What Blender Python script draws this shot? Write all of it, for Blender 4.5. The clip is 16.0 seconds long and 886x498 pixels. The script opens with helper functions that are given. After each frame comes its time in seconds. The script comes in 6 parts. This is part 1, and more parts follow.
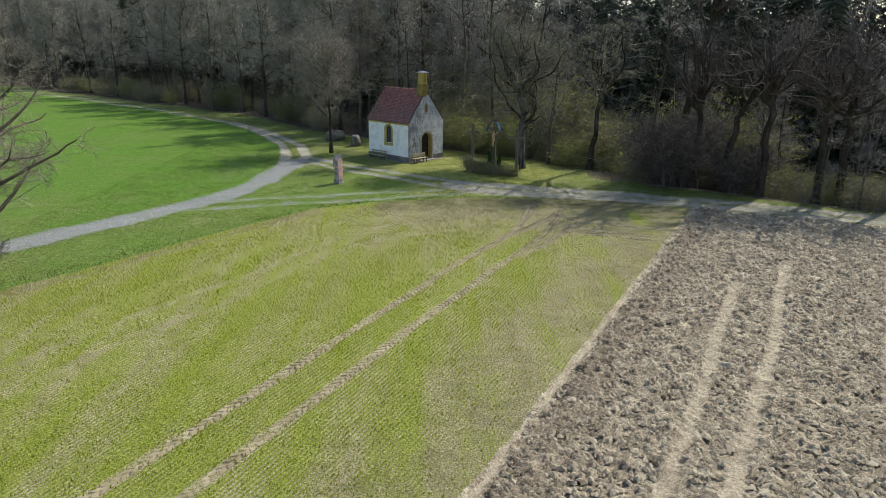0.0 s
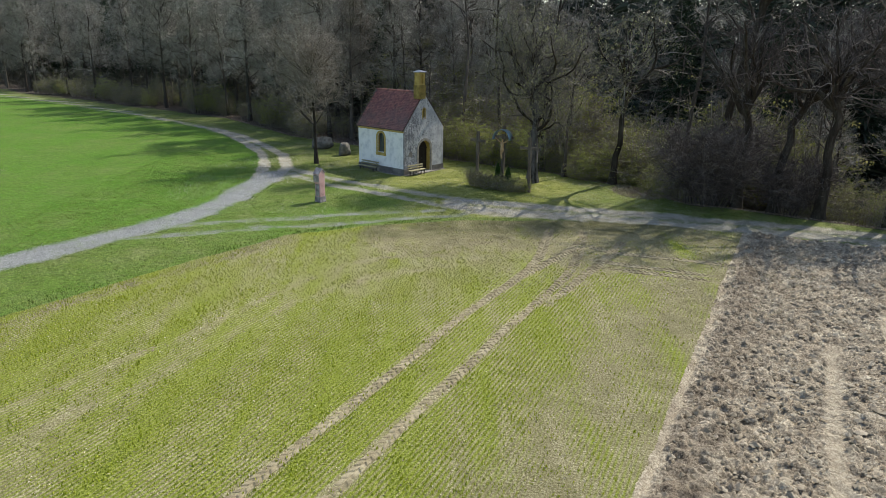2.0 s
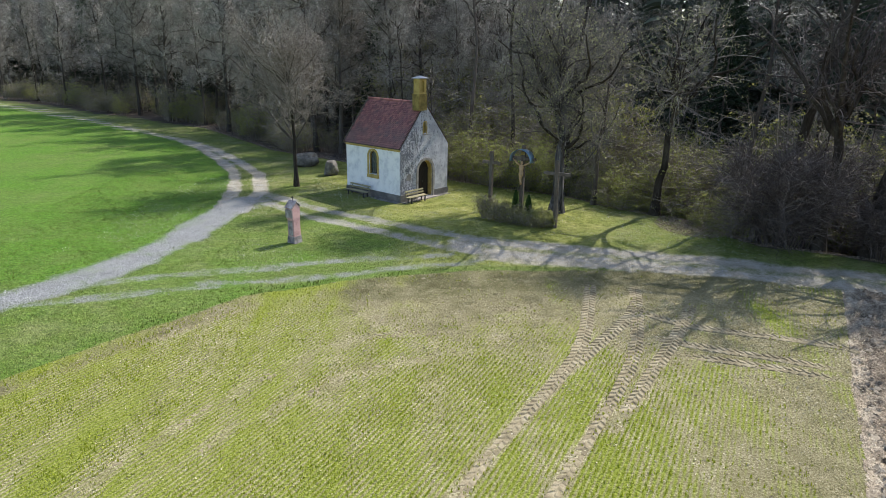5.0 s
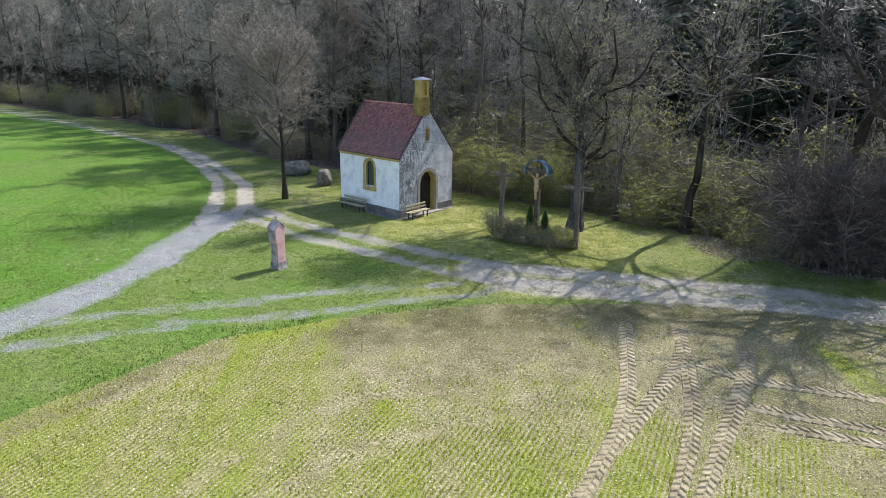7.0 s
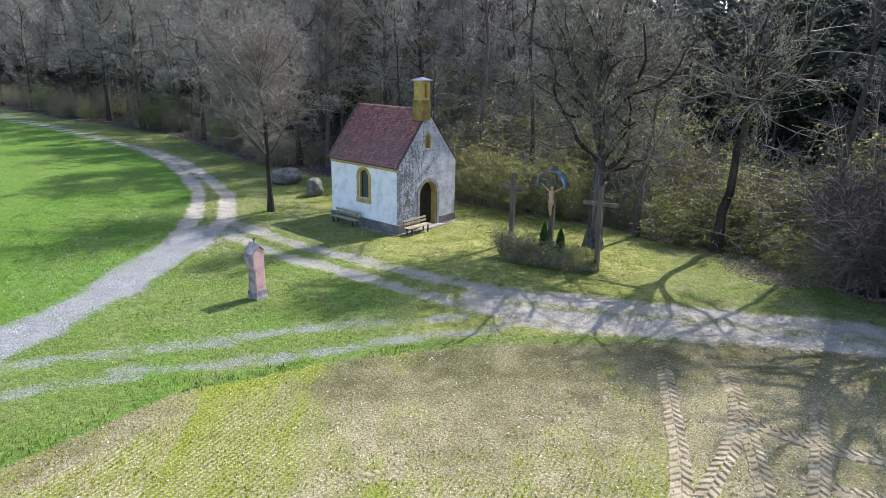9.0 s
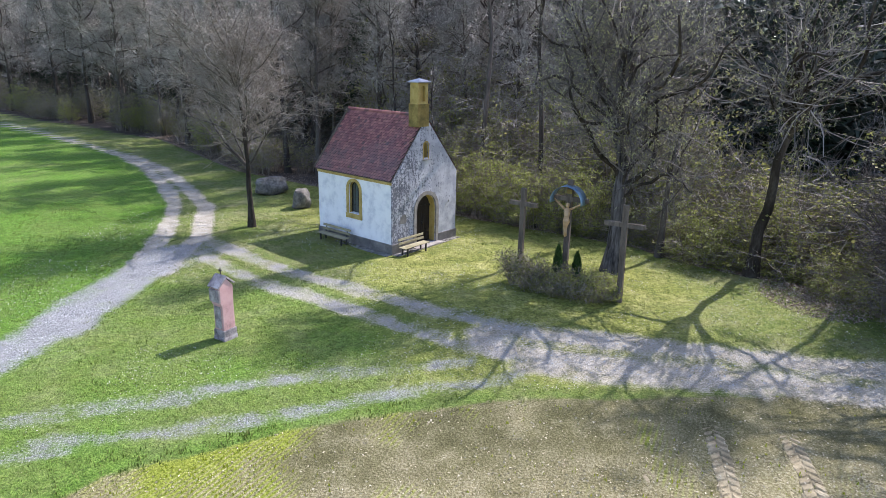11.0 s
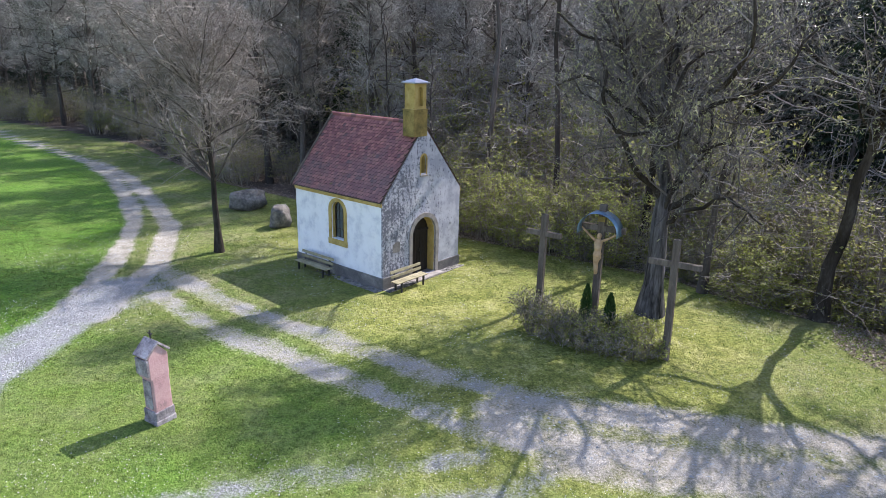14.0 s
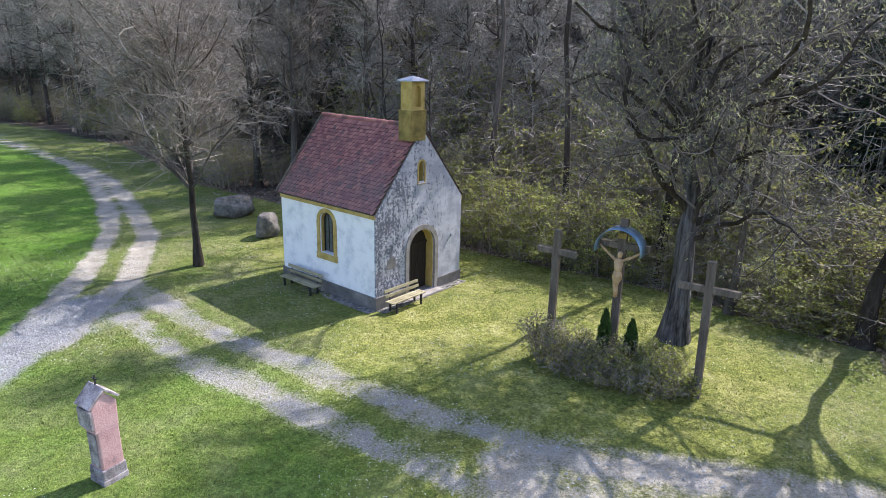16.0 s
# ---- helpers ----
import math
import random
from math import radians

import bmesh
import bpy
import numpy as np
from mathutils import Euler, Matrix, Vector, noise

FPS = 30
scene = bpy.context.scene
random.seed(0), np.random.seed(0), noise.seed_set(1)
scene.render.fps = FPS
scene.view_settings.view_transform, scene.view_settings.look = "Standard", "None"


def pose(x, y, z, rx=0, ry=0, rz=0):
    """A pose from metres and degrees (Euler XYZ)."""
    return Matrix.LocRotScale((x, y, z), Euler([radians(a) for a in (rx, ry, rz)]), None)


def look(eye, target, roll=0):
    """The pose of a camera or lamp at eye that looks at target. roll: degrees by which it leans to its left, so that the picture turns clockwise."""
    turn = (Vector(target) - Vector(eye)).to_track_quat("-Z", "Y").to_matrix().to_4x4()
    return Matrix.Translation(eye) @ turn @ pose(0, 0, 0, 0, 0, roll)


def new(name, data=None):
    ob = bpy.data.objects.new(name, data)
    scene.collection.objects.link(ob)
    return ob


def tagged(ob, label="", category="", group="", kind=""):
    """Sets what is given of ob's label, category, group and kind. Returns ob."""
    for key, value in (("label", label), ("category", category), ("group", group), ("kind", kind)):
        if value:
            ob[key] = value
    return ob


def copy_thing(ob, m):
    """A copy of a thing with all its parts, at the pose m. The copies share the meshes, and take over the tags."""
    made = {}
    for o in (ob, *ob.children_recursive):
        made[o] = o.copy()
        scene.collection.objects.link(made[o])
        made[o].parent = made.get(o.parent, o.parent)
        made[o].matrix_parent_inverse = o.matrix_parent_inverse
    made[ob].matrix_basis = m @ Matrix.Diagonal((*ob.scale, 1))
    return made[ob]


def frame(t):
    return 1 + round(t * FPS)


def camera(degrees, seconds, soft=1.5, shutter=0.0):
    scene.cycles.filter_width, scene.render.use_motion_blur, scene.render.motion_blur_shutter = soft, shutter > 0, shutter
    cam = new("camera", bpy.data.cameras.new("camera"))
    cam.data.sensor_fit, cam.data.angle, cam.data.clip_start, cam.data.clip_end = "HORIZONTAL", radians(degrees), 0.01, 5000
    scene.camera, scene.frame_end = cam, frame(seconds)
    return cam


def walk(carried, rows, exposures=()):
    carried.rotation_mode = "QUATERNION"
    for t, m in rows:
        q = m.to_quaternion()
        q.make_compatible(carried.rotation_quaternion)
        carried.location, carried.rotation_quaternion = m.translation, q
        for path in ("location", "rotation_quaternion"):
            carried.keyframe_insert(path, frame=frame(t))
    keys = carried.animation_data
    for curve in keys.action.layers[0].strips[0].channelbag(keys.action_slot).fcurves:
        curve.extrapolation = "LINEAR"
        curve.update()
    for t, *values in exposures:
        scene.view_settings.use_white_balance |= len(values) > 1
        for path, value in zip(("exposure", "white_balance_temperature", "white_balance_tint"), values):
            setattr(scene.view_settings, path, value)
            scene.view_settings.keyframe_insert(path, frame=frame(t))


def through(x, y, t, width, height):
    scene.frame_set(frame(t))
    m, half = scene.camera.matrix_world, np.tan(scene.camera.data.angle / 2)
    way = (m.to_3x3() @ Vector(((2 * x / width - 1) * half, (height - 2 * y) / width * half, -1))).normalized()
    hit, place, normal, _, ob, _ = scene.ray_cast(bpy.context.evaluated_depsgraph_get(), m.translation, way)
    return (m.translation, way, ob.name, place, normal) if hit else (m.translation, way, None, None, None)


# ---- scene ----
cam = camera(68.0, 16.0, soft=0.5)
ROWS = [  # seconds, x, y, z, yaw, pitch, roll
    (0.0, -0.059, -2.664, 11.442, -0.189, -17.579, 0.798),
    (0.5, -0.055, -0.509, 11.154, -0.185, -17.511, 0.814),
    (1.0, -0.055, 1.615, 10.967, -0.189, -17.446, 0.830),
    (1.5, -0.068, 3.683, 10.850, -0.200, -17.384, 0.847),
    (2.0, -0.097, 5.674, 10.779, -0.217, -17.326, 0.863),
    (2.5, -0.145, 7.575, 10.734, -0.241, -17.270, 0.880),
    (3.0, -0.211, 9.376, 10.703, -0.270, -17.218, 0.896),
    (3.5, -0.293, 11.072, 10.676, -0.304, -17.169, 0.913),
    (4.0, -0.388, 12.663, 10.647, -0.342, -17.123, 0.930),
    (4.5, -0.492, 14.154, 10.611, -0.385, -17.080, 0.948),
    (5.0, -0.602, 15.550, 10.569, -0.431, -17.041, 0.965),
    (5.5, -0.712, 16.862, 10.520, -0.479, -17.004, 0.983),
    (6.0, -0.819, 18.101, 10.466, -0.531, -16.971, 1.000),
    (6.5, -0.920, 19.278, 10.409, -0.584, -16.941, 1.018),
    (7.0, -1.011, 20.406, 10.351, -0.639, -16.914, 1.036),
    (7.5, -1.091, 21.498, 10.295, -0.695, -16.890, 1.054),
    (8.0, -1.157, 22.564, 10.242, -0.751, -16.870, 1.072),
    (8.5, -1.210, 23.615, 10.194, -0.808, -16.852, 1.091),
    (9.0, -1.251, 24.658, 10.152, -0.864, -16.838, 1.110),
    (9.5, -1.279, 25.698, 10.117, -0.918, -16.827, 1.128),
    (10.0, -1.297, 26.738, 10.086, -0.972, -16.818, 1.147),
    (10.5, -1.308, 27.777, 10.060, -1.023, -16.814, 1.166),
    (11.0, -1.314, 28.812, 10.037, -1.072, -16.812, 1.186),
    (11.5, -1.319, 29.837, 10.014, -1.117, -16.813, 1.205),
    (12.0, -1.324, 30.844, 9.989, -1.159, -16.818, 1.224),
    (12.5, -1.331, 31.823, 9.960, -1.197, -16.825, 1.244),
    (13.0, -1.343, 32.764, 9.926, -1.231, -16.836, 1.264),
    (13.5, -1.359, 33.655, 9.885, -1.259, -16.850, 1.284),
    (14.0, -1.378, 34.488, 9.839, -1.282, -16.867, 1.304),
    (14.5, -1.393, 35.258, 9.790, -1.299, -16.887, 1.324),
    (15.0, -1.400, 35.965, 9.743, -1.310, -16.910, 1.345),
    (15.5, -1.387, 36.615, 9.707, -1.313, -16.937, 1.365),
    (16.0, -1.338, 37.226, 9.694, -1.309, -16.966, 1.386),
]
walk(cam, [(t, pose(x, y, z, 90 + pitch, 0, yaw) @ pose(0, 0, 0, 0, 0, roll)) for t, x, y, z, yaw, pitch, roll in ROWS],
     [(0.0, 0.24, 6650, 6), (3.5, 0.47, 6500, 10), (9.0, 1.02, 6100, 17), (12.5, 1.12, 6000, 22), (16.0, 1.16, 6100, 20)])

# ---- daylight: clear spring sky, sun behind the wood ----
SUN_AZ, SUN_EL = 41.5, 46.0          # degrees from +x towards +y, and above the horizon
world = bpy.data.worlds.new("sky")
scene.world = world
world.use_nodes = True
wn, wl = world.node_tree.nodes, world.node_tree.links
sky = wn.new("ShaderNodeTexSky")
sky.sky_type, sky.sun_disc = "NISHITA", False
sky.sun_elevation, sky.sun_rotation = radians(SUN_EL), radians(90 - SUN_AZ)
sky.air_density, sky.dust_density = 1.0, 1.5
wl.new(sky.outputs["Color"], wn["Background"].inputs["Color"])
wn["Background"].inputs["Strength"].default_value = 0.15
lamp = bpy.data.lights.new("sun", "SUN")
lamp.energy, lamp.angle, lamp.color = 4.0, radians(0.53), (1.0, 0.95, 0.87)
sun = new("sun", lamp)
ca, sa, ce, se = math.cos(radians(SUN_AZ)), math.sin(radians(SUN_AZ)), math.cos(radians(SUN_EL)), math.sin(radians(SUN_EL))
sun.matrix_world = look((60 * ca * ce, 60 * sa * ce, 60 * se), (0, 0, 0))


# ---- material tools ----
def shader(name, rough=0.8, spec=0.3):
    m = bpy.data.materials.new(name)
    m.use_nodes = True
    b = m.node_tree.nodes["Principled BSDF"]
    b.inputs["Roughness"].default_value = rough
    b.inputs["Specular IOR Level"].default_value = spec
    return m, m.node_tree.nodes, m.node_tree.links, b


def coords(n, l, turn=0.0, scale=(1, 1, 1), kind="Object"):
    tc, mp = n.new("ShaderNodeTexCoord"), n.new("ShaderNodeMapping")
    mp.inputs["Rotation"].default_value = (0, 0, radians(turn))
    mp.inputs["Scale"].default_value = scale
    l.new(tc.outputs[kind], mp.inputs["Vector"])
    return mp.outputs["Vector"]


def fog(n, l, vec, scale, detail=4.0, rough=0.6):
    t = n.new("ShaderNodeTexNoise")
    t.inputs["Scale"].default_value, t.inputs["Detail"].default_value, t.inputs["Roughness"].default_value = scale, detail, rough
    l.new(vec, t.inputs["Vector"])
    return t.outputs["Fac"]


def ramp(n, l, fac, stops):
    r = n.new("ShaderNodeValToRGB")
    e = r.color_ramp.elements
    while len(e) < len(stops):
        e.new(0.5)
    for k, (p, c) in enumerate(stops):
        e[k].position = p
        e[k].color = (*c, 1) if len(c) == 3 else c
    l.new(fac, r.inputs["Fac"])
    return r.outputs["Color"]


def grey(a):
    return (a, a, a)


def mix(n, l, fac, a, b, kind="MIX"):
    m = n.new("ShaderNodeMix")
    m.data_type, m.blend_type = "RGBA", kind
    for sock, v in ((m.inputs[0], fac), (m.inputs[6], a), (m.inputs[7], b)):
        if isinstance(v, (int, float)):
            sock.default_value = v
        elif isinstance(v, tuple):
            sock.default_value = (*v, 1)
        else:
            l.new(v, sock)
    return m.outputs[2]


def calc(n, l, op, a, b=0.0, c=0.0):
    m = n.new("ShaderNodeMath")
    m.operation = op
    for k, v in enumerate((a, b, c)):
        if isinstance(v, (int, float)):
            m.inputs[k].default_value = v
        else:
            l.new(v, m.inputs[k])
    return m.outputs[0]


def relief(n, l, b, height, strength=0.5, dist=0.02):
    k = n.new("ShaderNodeBump")
    k.inputs["Strength"].default_value, k.inputs["Distance"].default_value = strength, dist
    l.new(height, k.inputs["Height"])
    l.new(k.outputs["Normal"], b.inputs["Normal"])


def mottled(name, stops, scale=3.0, rough=0.8, bump=0.3, fine=40.0, stretch=(1, 1, 1), spec=0.3, metal=0.0, per_object=0.0):
    """A material of one substance: broad variation through a ramp, fine grain on top, and relief."""
    m, n, l, b = shader(name, rough, spec)
    v = coords(n, l, 0, stretch)
    big, small = fog(n, l, v, scale), fog(n, l, v, fine, 3)
    f = calc(n, l, "ADD", calc(n, l, "MULTIPLY", big, 0.7), calc(n, l, "MULTIPLY", small, 0.3))
    if per_object:
        oi = n.new("ShaderNodeObjectInfo")
        f = calc(n, l, "ADD", f, calc(n, l, "MULTIPLY", calc(n, l, "SUBTRACT", oi.outputs["Random"], 0.5), per_object))
    l.new(ramp(n, l, f, stops), b.inputs["Base Color"])
    b.inputs["Metallic"].default_value = metal
    if bump:
        relief(n, l, b, small, bump)
    return m


def islands(name, stops, rough=0.7, through=0.0, spec=0.2):
    """For leaves and twigs: each piece of the mesh takes its own shade."""
    m, n, l, b = shader(name, rough, spec)
    g, oi = n.new("ShaderNodeNewGeometry"), n.new("ShaderNodeObjectInfo")
    f = calc(n, l, "ADD", calc(n, l, "MULTIPLY", g.outputs["Random Per Island"], 0.75), calc(n, l, "MULTIPLY", oi.outputs["Random"], 0.25))
    c = ramp(n, l, f, stops)
    l.new(c, b.inputs["Base Color"])
    if through:
        t, mx = n.new("ShaderNodeBsdfTranslucent"), n.new("ShaderNodeMixShader")
        l.new(c, t.inputs["Color"])
        mx.inputs[0].default_value = through
        l.new(b.outputs[0], mx.inputs[1])
        l.new(t.outputs[0], mx.inputs[2])
        l.new(mx.outputs[0], n["Material Output"].inputs["Surface"])
    return m


# ---- materials of the ground ----
HEAD = 26.3   # the field's rows run this many degrees clockwise of north


def ground_material():
    m, n, l, b = shader("earth_and_grass", 0.95, 0.15)
    v = coords(n, l)
    a1, a2 = n.new("ShaderNodeVertexColor"), n.new("ShaderNodeVertexColor")
    a1.layer_name, a2.layer_name = "cover_a", "cover_b"
    s1, s2 = n.new("ShaderNodeSeparateColor"), n.new("ShaderNodeSeparateColor")
    l.new(a1.outputs["Color"], s1.inputs[0])
    l.new(a2.outputs["Color"], s2.inputs[0])
    gravel, dirt, crop = s1.outputs[0], s1.outputs[1], s1.outputs[2]
    plough, litter, bare = s2.outputs[0], s2.outputs[1], s2.outputs[2]
    a3, sm = n.new("ShaderNodeVertexColor"), n.new("ShaderNodeSeparateColor")
    a3.layer_name = "cover_c"
    l.new(a3.outputs["Color"], sm.inputs[0])
    big, mid, fine = fog(n, l, v, 0.13, 5), fog(n, l, v, 1.3, 5), fog(n, l, v, 14.0, 4)
    grit = fog(n, l, v, 70.0, 2)
    tex = calc(n, l, "ADD", calc(n, l, "MULTIPLY", mid, 0.5), calc(n, l, "MULTIPLY", fine, 0.5))

    def ragged(mask, soft=0.5, width=0.18):
        f = calc(n, l, "ADD", mask, calc(n, l, "MULTIPLY", calc(n, l, "SUBTRACT", tex, 0.5), 2.2))
        r = n.new("ShaderNodeMapRange")
        r.interpolation_type = "SMOOTHSTEP"
        r.inputs["From Min"].default_value, r.inputs["From Max"].default_value = soft - width, soft + width
        l.new(f, r.inputs["Value"])
        return r.outputs["Result"]
    # meadow
    g = ramp(n, l, calc(n, l, "ADD", calc(n, l, "MULTIPLY", fine, 0.55), calc(n, l, "MULTIPLY", grit, 0.45)), [(0.33, (0.04, 0.062, 0.013)), (0.5, (0.115, 0.17, 0.032)), (0.66, (0.27, 0.31, 0.10))])
    g = mix(n, l, calc(n, l, "MULTIPLY", calc(n, l, "SUBTRACT", mid, 0.4), 1.5), g, (0.2, 0.22, 0.05))
    g = mix(n, l, ramp(n, l, calc(n, l, "ADD", calc(n, l, "MULTIPLY", fog(n, l, v, 0.55, 5, 0.7), 0.6), calc(n, l, "MULTIPLY", grit, 0.4)), [(0.47, grey(0)), (0.62, grey(0.55))]), g, (0.33, 0.30, 0.17))
    g = mix(n, l, ramp(n, l, fog(n, l, coords(n, l), 3.1, 5, 0.75), [(0.53, grey(0)), (0.66, grey(0.55))]), g, (0.11, 0.095, 0.05))
    lushc = ramp(n, l, fine, [(0.28, (0.03, 0.082, 0.010)), (0.5, (0.09, 0.205, 0.018)), (0.72, (0.175, 0.295, 0.045))])
    lushc = mix(n, l, ramp(n, l, calc(n, l, "ADD", calc(n, l, "MULTIPLY", fog(n, l, v, 0.45, 6, 0.7), 0.6), calc(n, l, "MULTIPLY", grit, 0.4)), [(0.48, grey(0)), (0.64, grey(0.45))]), lushc, (0.17, 0.20, 0.065))
    g = mix(n, l, calc(n, l, "MULTIPLY", a1.outputs["Alpha"], ramp(n, l, big, [(0.3, grey(0.6)), (0.6, grey(1.0))])), g, lushc)
    g = mix(n, l, 1.0, g, ramp(n, l, fog(n, l, v, 4.6, 5, 0.7), [(0.36, grey(0.68)), (0.5, grey(1.0)), (0.64, grey(1.2))]), "MULTIPLY")
    mossy = ramp(n, l, calc(n, l, "ADD", calc(n, l, "MULTIPLY", fine, 0.5), calc(n, l, "MULTIPLY", mid, 0.5)), [(0.34, (0.085, 0.10, 0.022)), (0.5, (0.23, 0.245, 0.05)), (0.66, (0.45, 0.43, 0.17))])
    mossy = mix(n, l, 1.0, mossy, ramp(n, l, fog(n, l, v, 5.5, 4, 0.7), [(0.36, grey(0.55)), (0.5, grey(1.0)), (0.64, grey(1.3))]), "MULTIPLY")
    g = mix(n, l, calc(n, l, "MULTIPLY", sm.outputs[1], 0.85), g, mossy)
    # young grain: thin, over pale dry soil, in rows
    rv = coords(n, l, HEAD, (1, 1, 1))
    wv = n.new("ShaderNodeTexWave")
    wv.wave_type, wv.bands_direction = "BANDS", "X"
    wv.inputs["Scale"].default_value, wv.inputs["Distortion"].default_value = 1.96, 0.9
    wv.inputs["Detail"].default_value, wv.inputs["Detail Scale"].default_value = 3.0, 5.0
    l.new(rv, wv.inputs["Vector"])
    strip = fog(n, l, coords(n, l, HEAD, (0.55, 0.05, 1)), 1.0, 5, 0.65)
    soil = ramp(n, l, calc(n, l, "ADD", calc(n, l, "MULTIPLY", fine, 0.6), calc(n, l, "MULTIPLY", grit, 0.4)), [(0.36, (0.14, 0.115, 0.06)), (0.5, (0.33, 0.29, 0.165)), (0.62, (0.58, 0.53, 0.37))])
    soil = mix(n, l, ramp(n, l, fog(n, l, v, 0.8, 5, 0.7), [(0.42, grey(0)), (0.62, grey(0.6))]), soil, (0.19, 0.18, 0.07))
    cg = ramp(n, l, fine, [(0.3, (0.09, 0.125, 0.010)), (0.5, (0.20, 0.25, 0.018)), (0.72, (0.34, 0.38, 0.07))])
    cf = calc(n, l, "ADD", calc(n, l, "MULTIPLY", wv.outputs["Fac"], calc(n, l, "SUBTRACT", 0.75, calc(n, l, "MULTIPLY", calc(n, l, "MAXIMUM", bare, sm.outputs[0]), 0.7))), calc(n, l, "MULTIPLY", calc(n, l, "SUBTRACT", strip, 0.5), 3.2))
    cf = calc(n, l, "ADD", cf, calc(n, l, "MULTIPLY", calc(n, l, "SUBTRACT", tex, 0.5), 1.0))
    cf = calc(n, l, "ADD", cf, calc(n, l, "MULTIPLY", calc(n, l, "MAXIMUM", bare, calc(n, l, "MULTIPLY", sm.outputs[0], 0.45)), -1.3))
    # less green where the headland's tree shade is painted
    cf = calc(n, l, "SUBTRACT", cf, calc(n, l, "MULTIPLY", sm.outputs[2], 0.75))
    cf = calc(n, l, "ADD", calc(n, l, "ADD", cf, 0.16), calc(n, l, "MULTIPLY", a2.outputs["Alpha"], 0.5))
    soil = mix(n, l, calc(n, l, "MULTIPLY", calc(n, l, "SUBTRACT", bare, 0.6), 1.6), soil, ramp(n, l, fine, [(0.35, (0.27, 0.225, 0.15)), (0.6, (0.46, 0.40, 0.29))]))
    # trodden mossy soil, its tone also lowered in place of tree shade
    soil = mix(n, l, calc(n, l, "MULTIPLY", sm.outputs[0], 0.9), soil, ramp(n, l, calc(n, l, "ADD", calc(n, l, "MULTIPLY", tex, 0.6), calc(n, l, "MULTIPLY", grit, 0.4)), [(0.36, (0.05, 0.046, 0.02)), (0.5, (0.17, 0.15, 0.075)), (0.64, (0.42, 0.38, 0.26))]))
    # headland: the trees' shade put into the soil colour
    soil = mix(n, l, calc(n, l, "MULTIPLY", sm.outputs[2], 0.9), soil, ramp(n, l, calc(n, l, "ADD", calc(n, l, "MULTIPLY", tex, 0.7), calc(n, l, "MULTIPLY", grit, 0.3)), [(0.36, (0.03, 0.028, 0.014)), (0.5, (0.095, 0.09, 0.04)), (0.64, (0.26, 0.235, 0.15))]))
    cropc = mix(n, l, ramp(n, l, cf, [(0.0, grey(0.05)), (0.75, grey(0.92))]), soil, cg)
    # turned earth
    pl = ramp(n, l, tex, [(0.35, (0.095, 0.073, 0.052)), (0.5, (0.36, 0.30, 0.22)), (0.63, (0.63, 0.555, 0.42))])
    # moist, freshly turned earth beside the furrow
    damp_shade = calc(n, l, "MULTIPLY", a2.outputs["Alpha"], 0.55)
    pl = mix(n, l, damp_shade, pl, ramp(n, l, tex, [(0.36, (0.035, 0.026, 0.02)), (0.52, (0.13, 0.095, 0.065)), (0.68, (0.28, 0.22, 0.16))]))
    pl = mix(n, l, calc(n, l, "MULTIPLY", bare, 0.92), pl, ramp(n, l, fine, [(0.35, (0.36, 0.30, 0.215)), (0.65, (0.57, 0.50, 0.375))]))
    # stone chippings
    vo = n.new("ShaderNodeTexVoronoi")
    vo.inputs["Scale"].default_value = 26.0
    l.new(v, vo.inputs["Vector"])
    gr = ramp(n, l, calc(n, l, "ADD", calc(n, l, "MULTIPLY", vo.outputs["Distance"], 0.9), calc(n, l, "MULTIPLY", mid, 0.35)),
              [(0.15, (0.58, 0.59, 0.575)), (0.42, (0.41, 0.42, 0.415)), (0.75, (0.17, 0.175, 0.172))])
    di = ramp(n, l, calc(n, l, "ADD", calc(n, l, "MULTIPLY", tex, 0.6), calc(n, l, "MULTIPLY", grit, 0.4)), [(0.34, (0.165, 0.142, 0.105)), (0.5, (0.37, 0.34, 0.275)), (0.66, (0.60, 0.565, 0.48))])
    li = ramp(n, l, calc(n, l, "ADD", calc(n, l, "MULTIPLY", tex, 0.6), calc(n, l, "MULTIPLY", grit, 0.4)), [(0.34, (0.03, 0.024, 0.018)), (0.5, (0.08, 0.063, 0.05)), (0.66, (0.21, 0.175, 0.14))])
    c = mix(n, l, ragged(litter), g, li)
    c = mix(n, l, ragged(crop, 0.5, 0.3), c, cropc)
    c = mix(n, l, ragged(dirt, 0.6, 0.36), c, di)
    c = mix(n, l, ragged(gravel, 0.6, 0.32), c, gr)
    c = mix(n, l, ragged(plough, 0.5, 0.1), c, pl)
    l.new(c, b.inputs["Base Color"])
    h = calc(n, l, "ADD", calc(n, l, "MULTIPLY", fine, 0.7), calc(n, l, "MULTIPLY", grit, 0.35))
    relief(n, l, b, h, 1.0, 0.09)
    return m


M_GROUND = ground_material()
M_SOIL = mottled("track_soil", [(0.3, (0.125, 0.105, 0.062)), (0.5, (0.275, 0.235, 0.148)), (0.7, (0.44, 0.39, 0.265))], 1.6, 0.95, 0.6, 22, spec=0.1)
M_CLOD = islands("clods", [(0.0, (0.20, 0.165, 0.115)), (0.5, (0.33, 0.28, 0.205)), (1.0, (0.46, 0.40, 0.31))], 0.95, 0, 0.1)
M_BLADE = islands("grass_blades", [(0.0, (0.045, 0.085, 0.013)), (0.5, (0.12, 0.172, 0.03)), (0.85, (0.26, 0.28, 0.09)), (1.0, (0.46, 0.42, 0.27))], 0.6, 0.35)
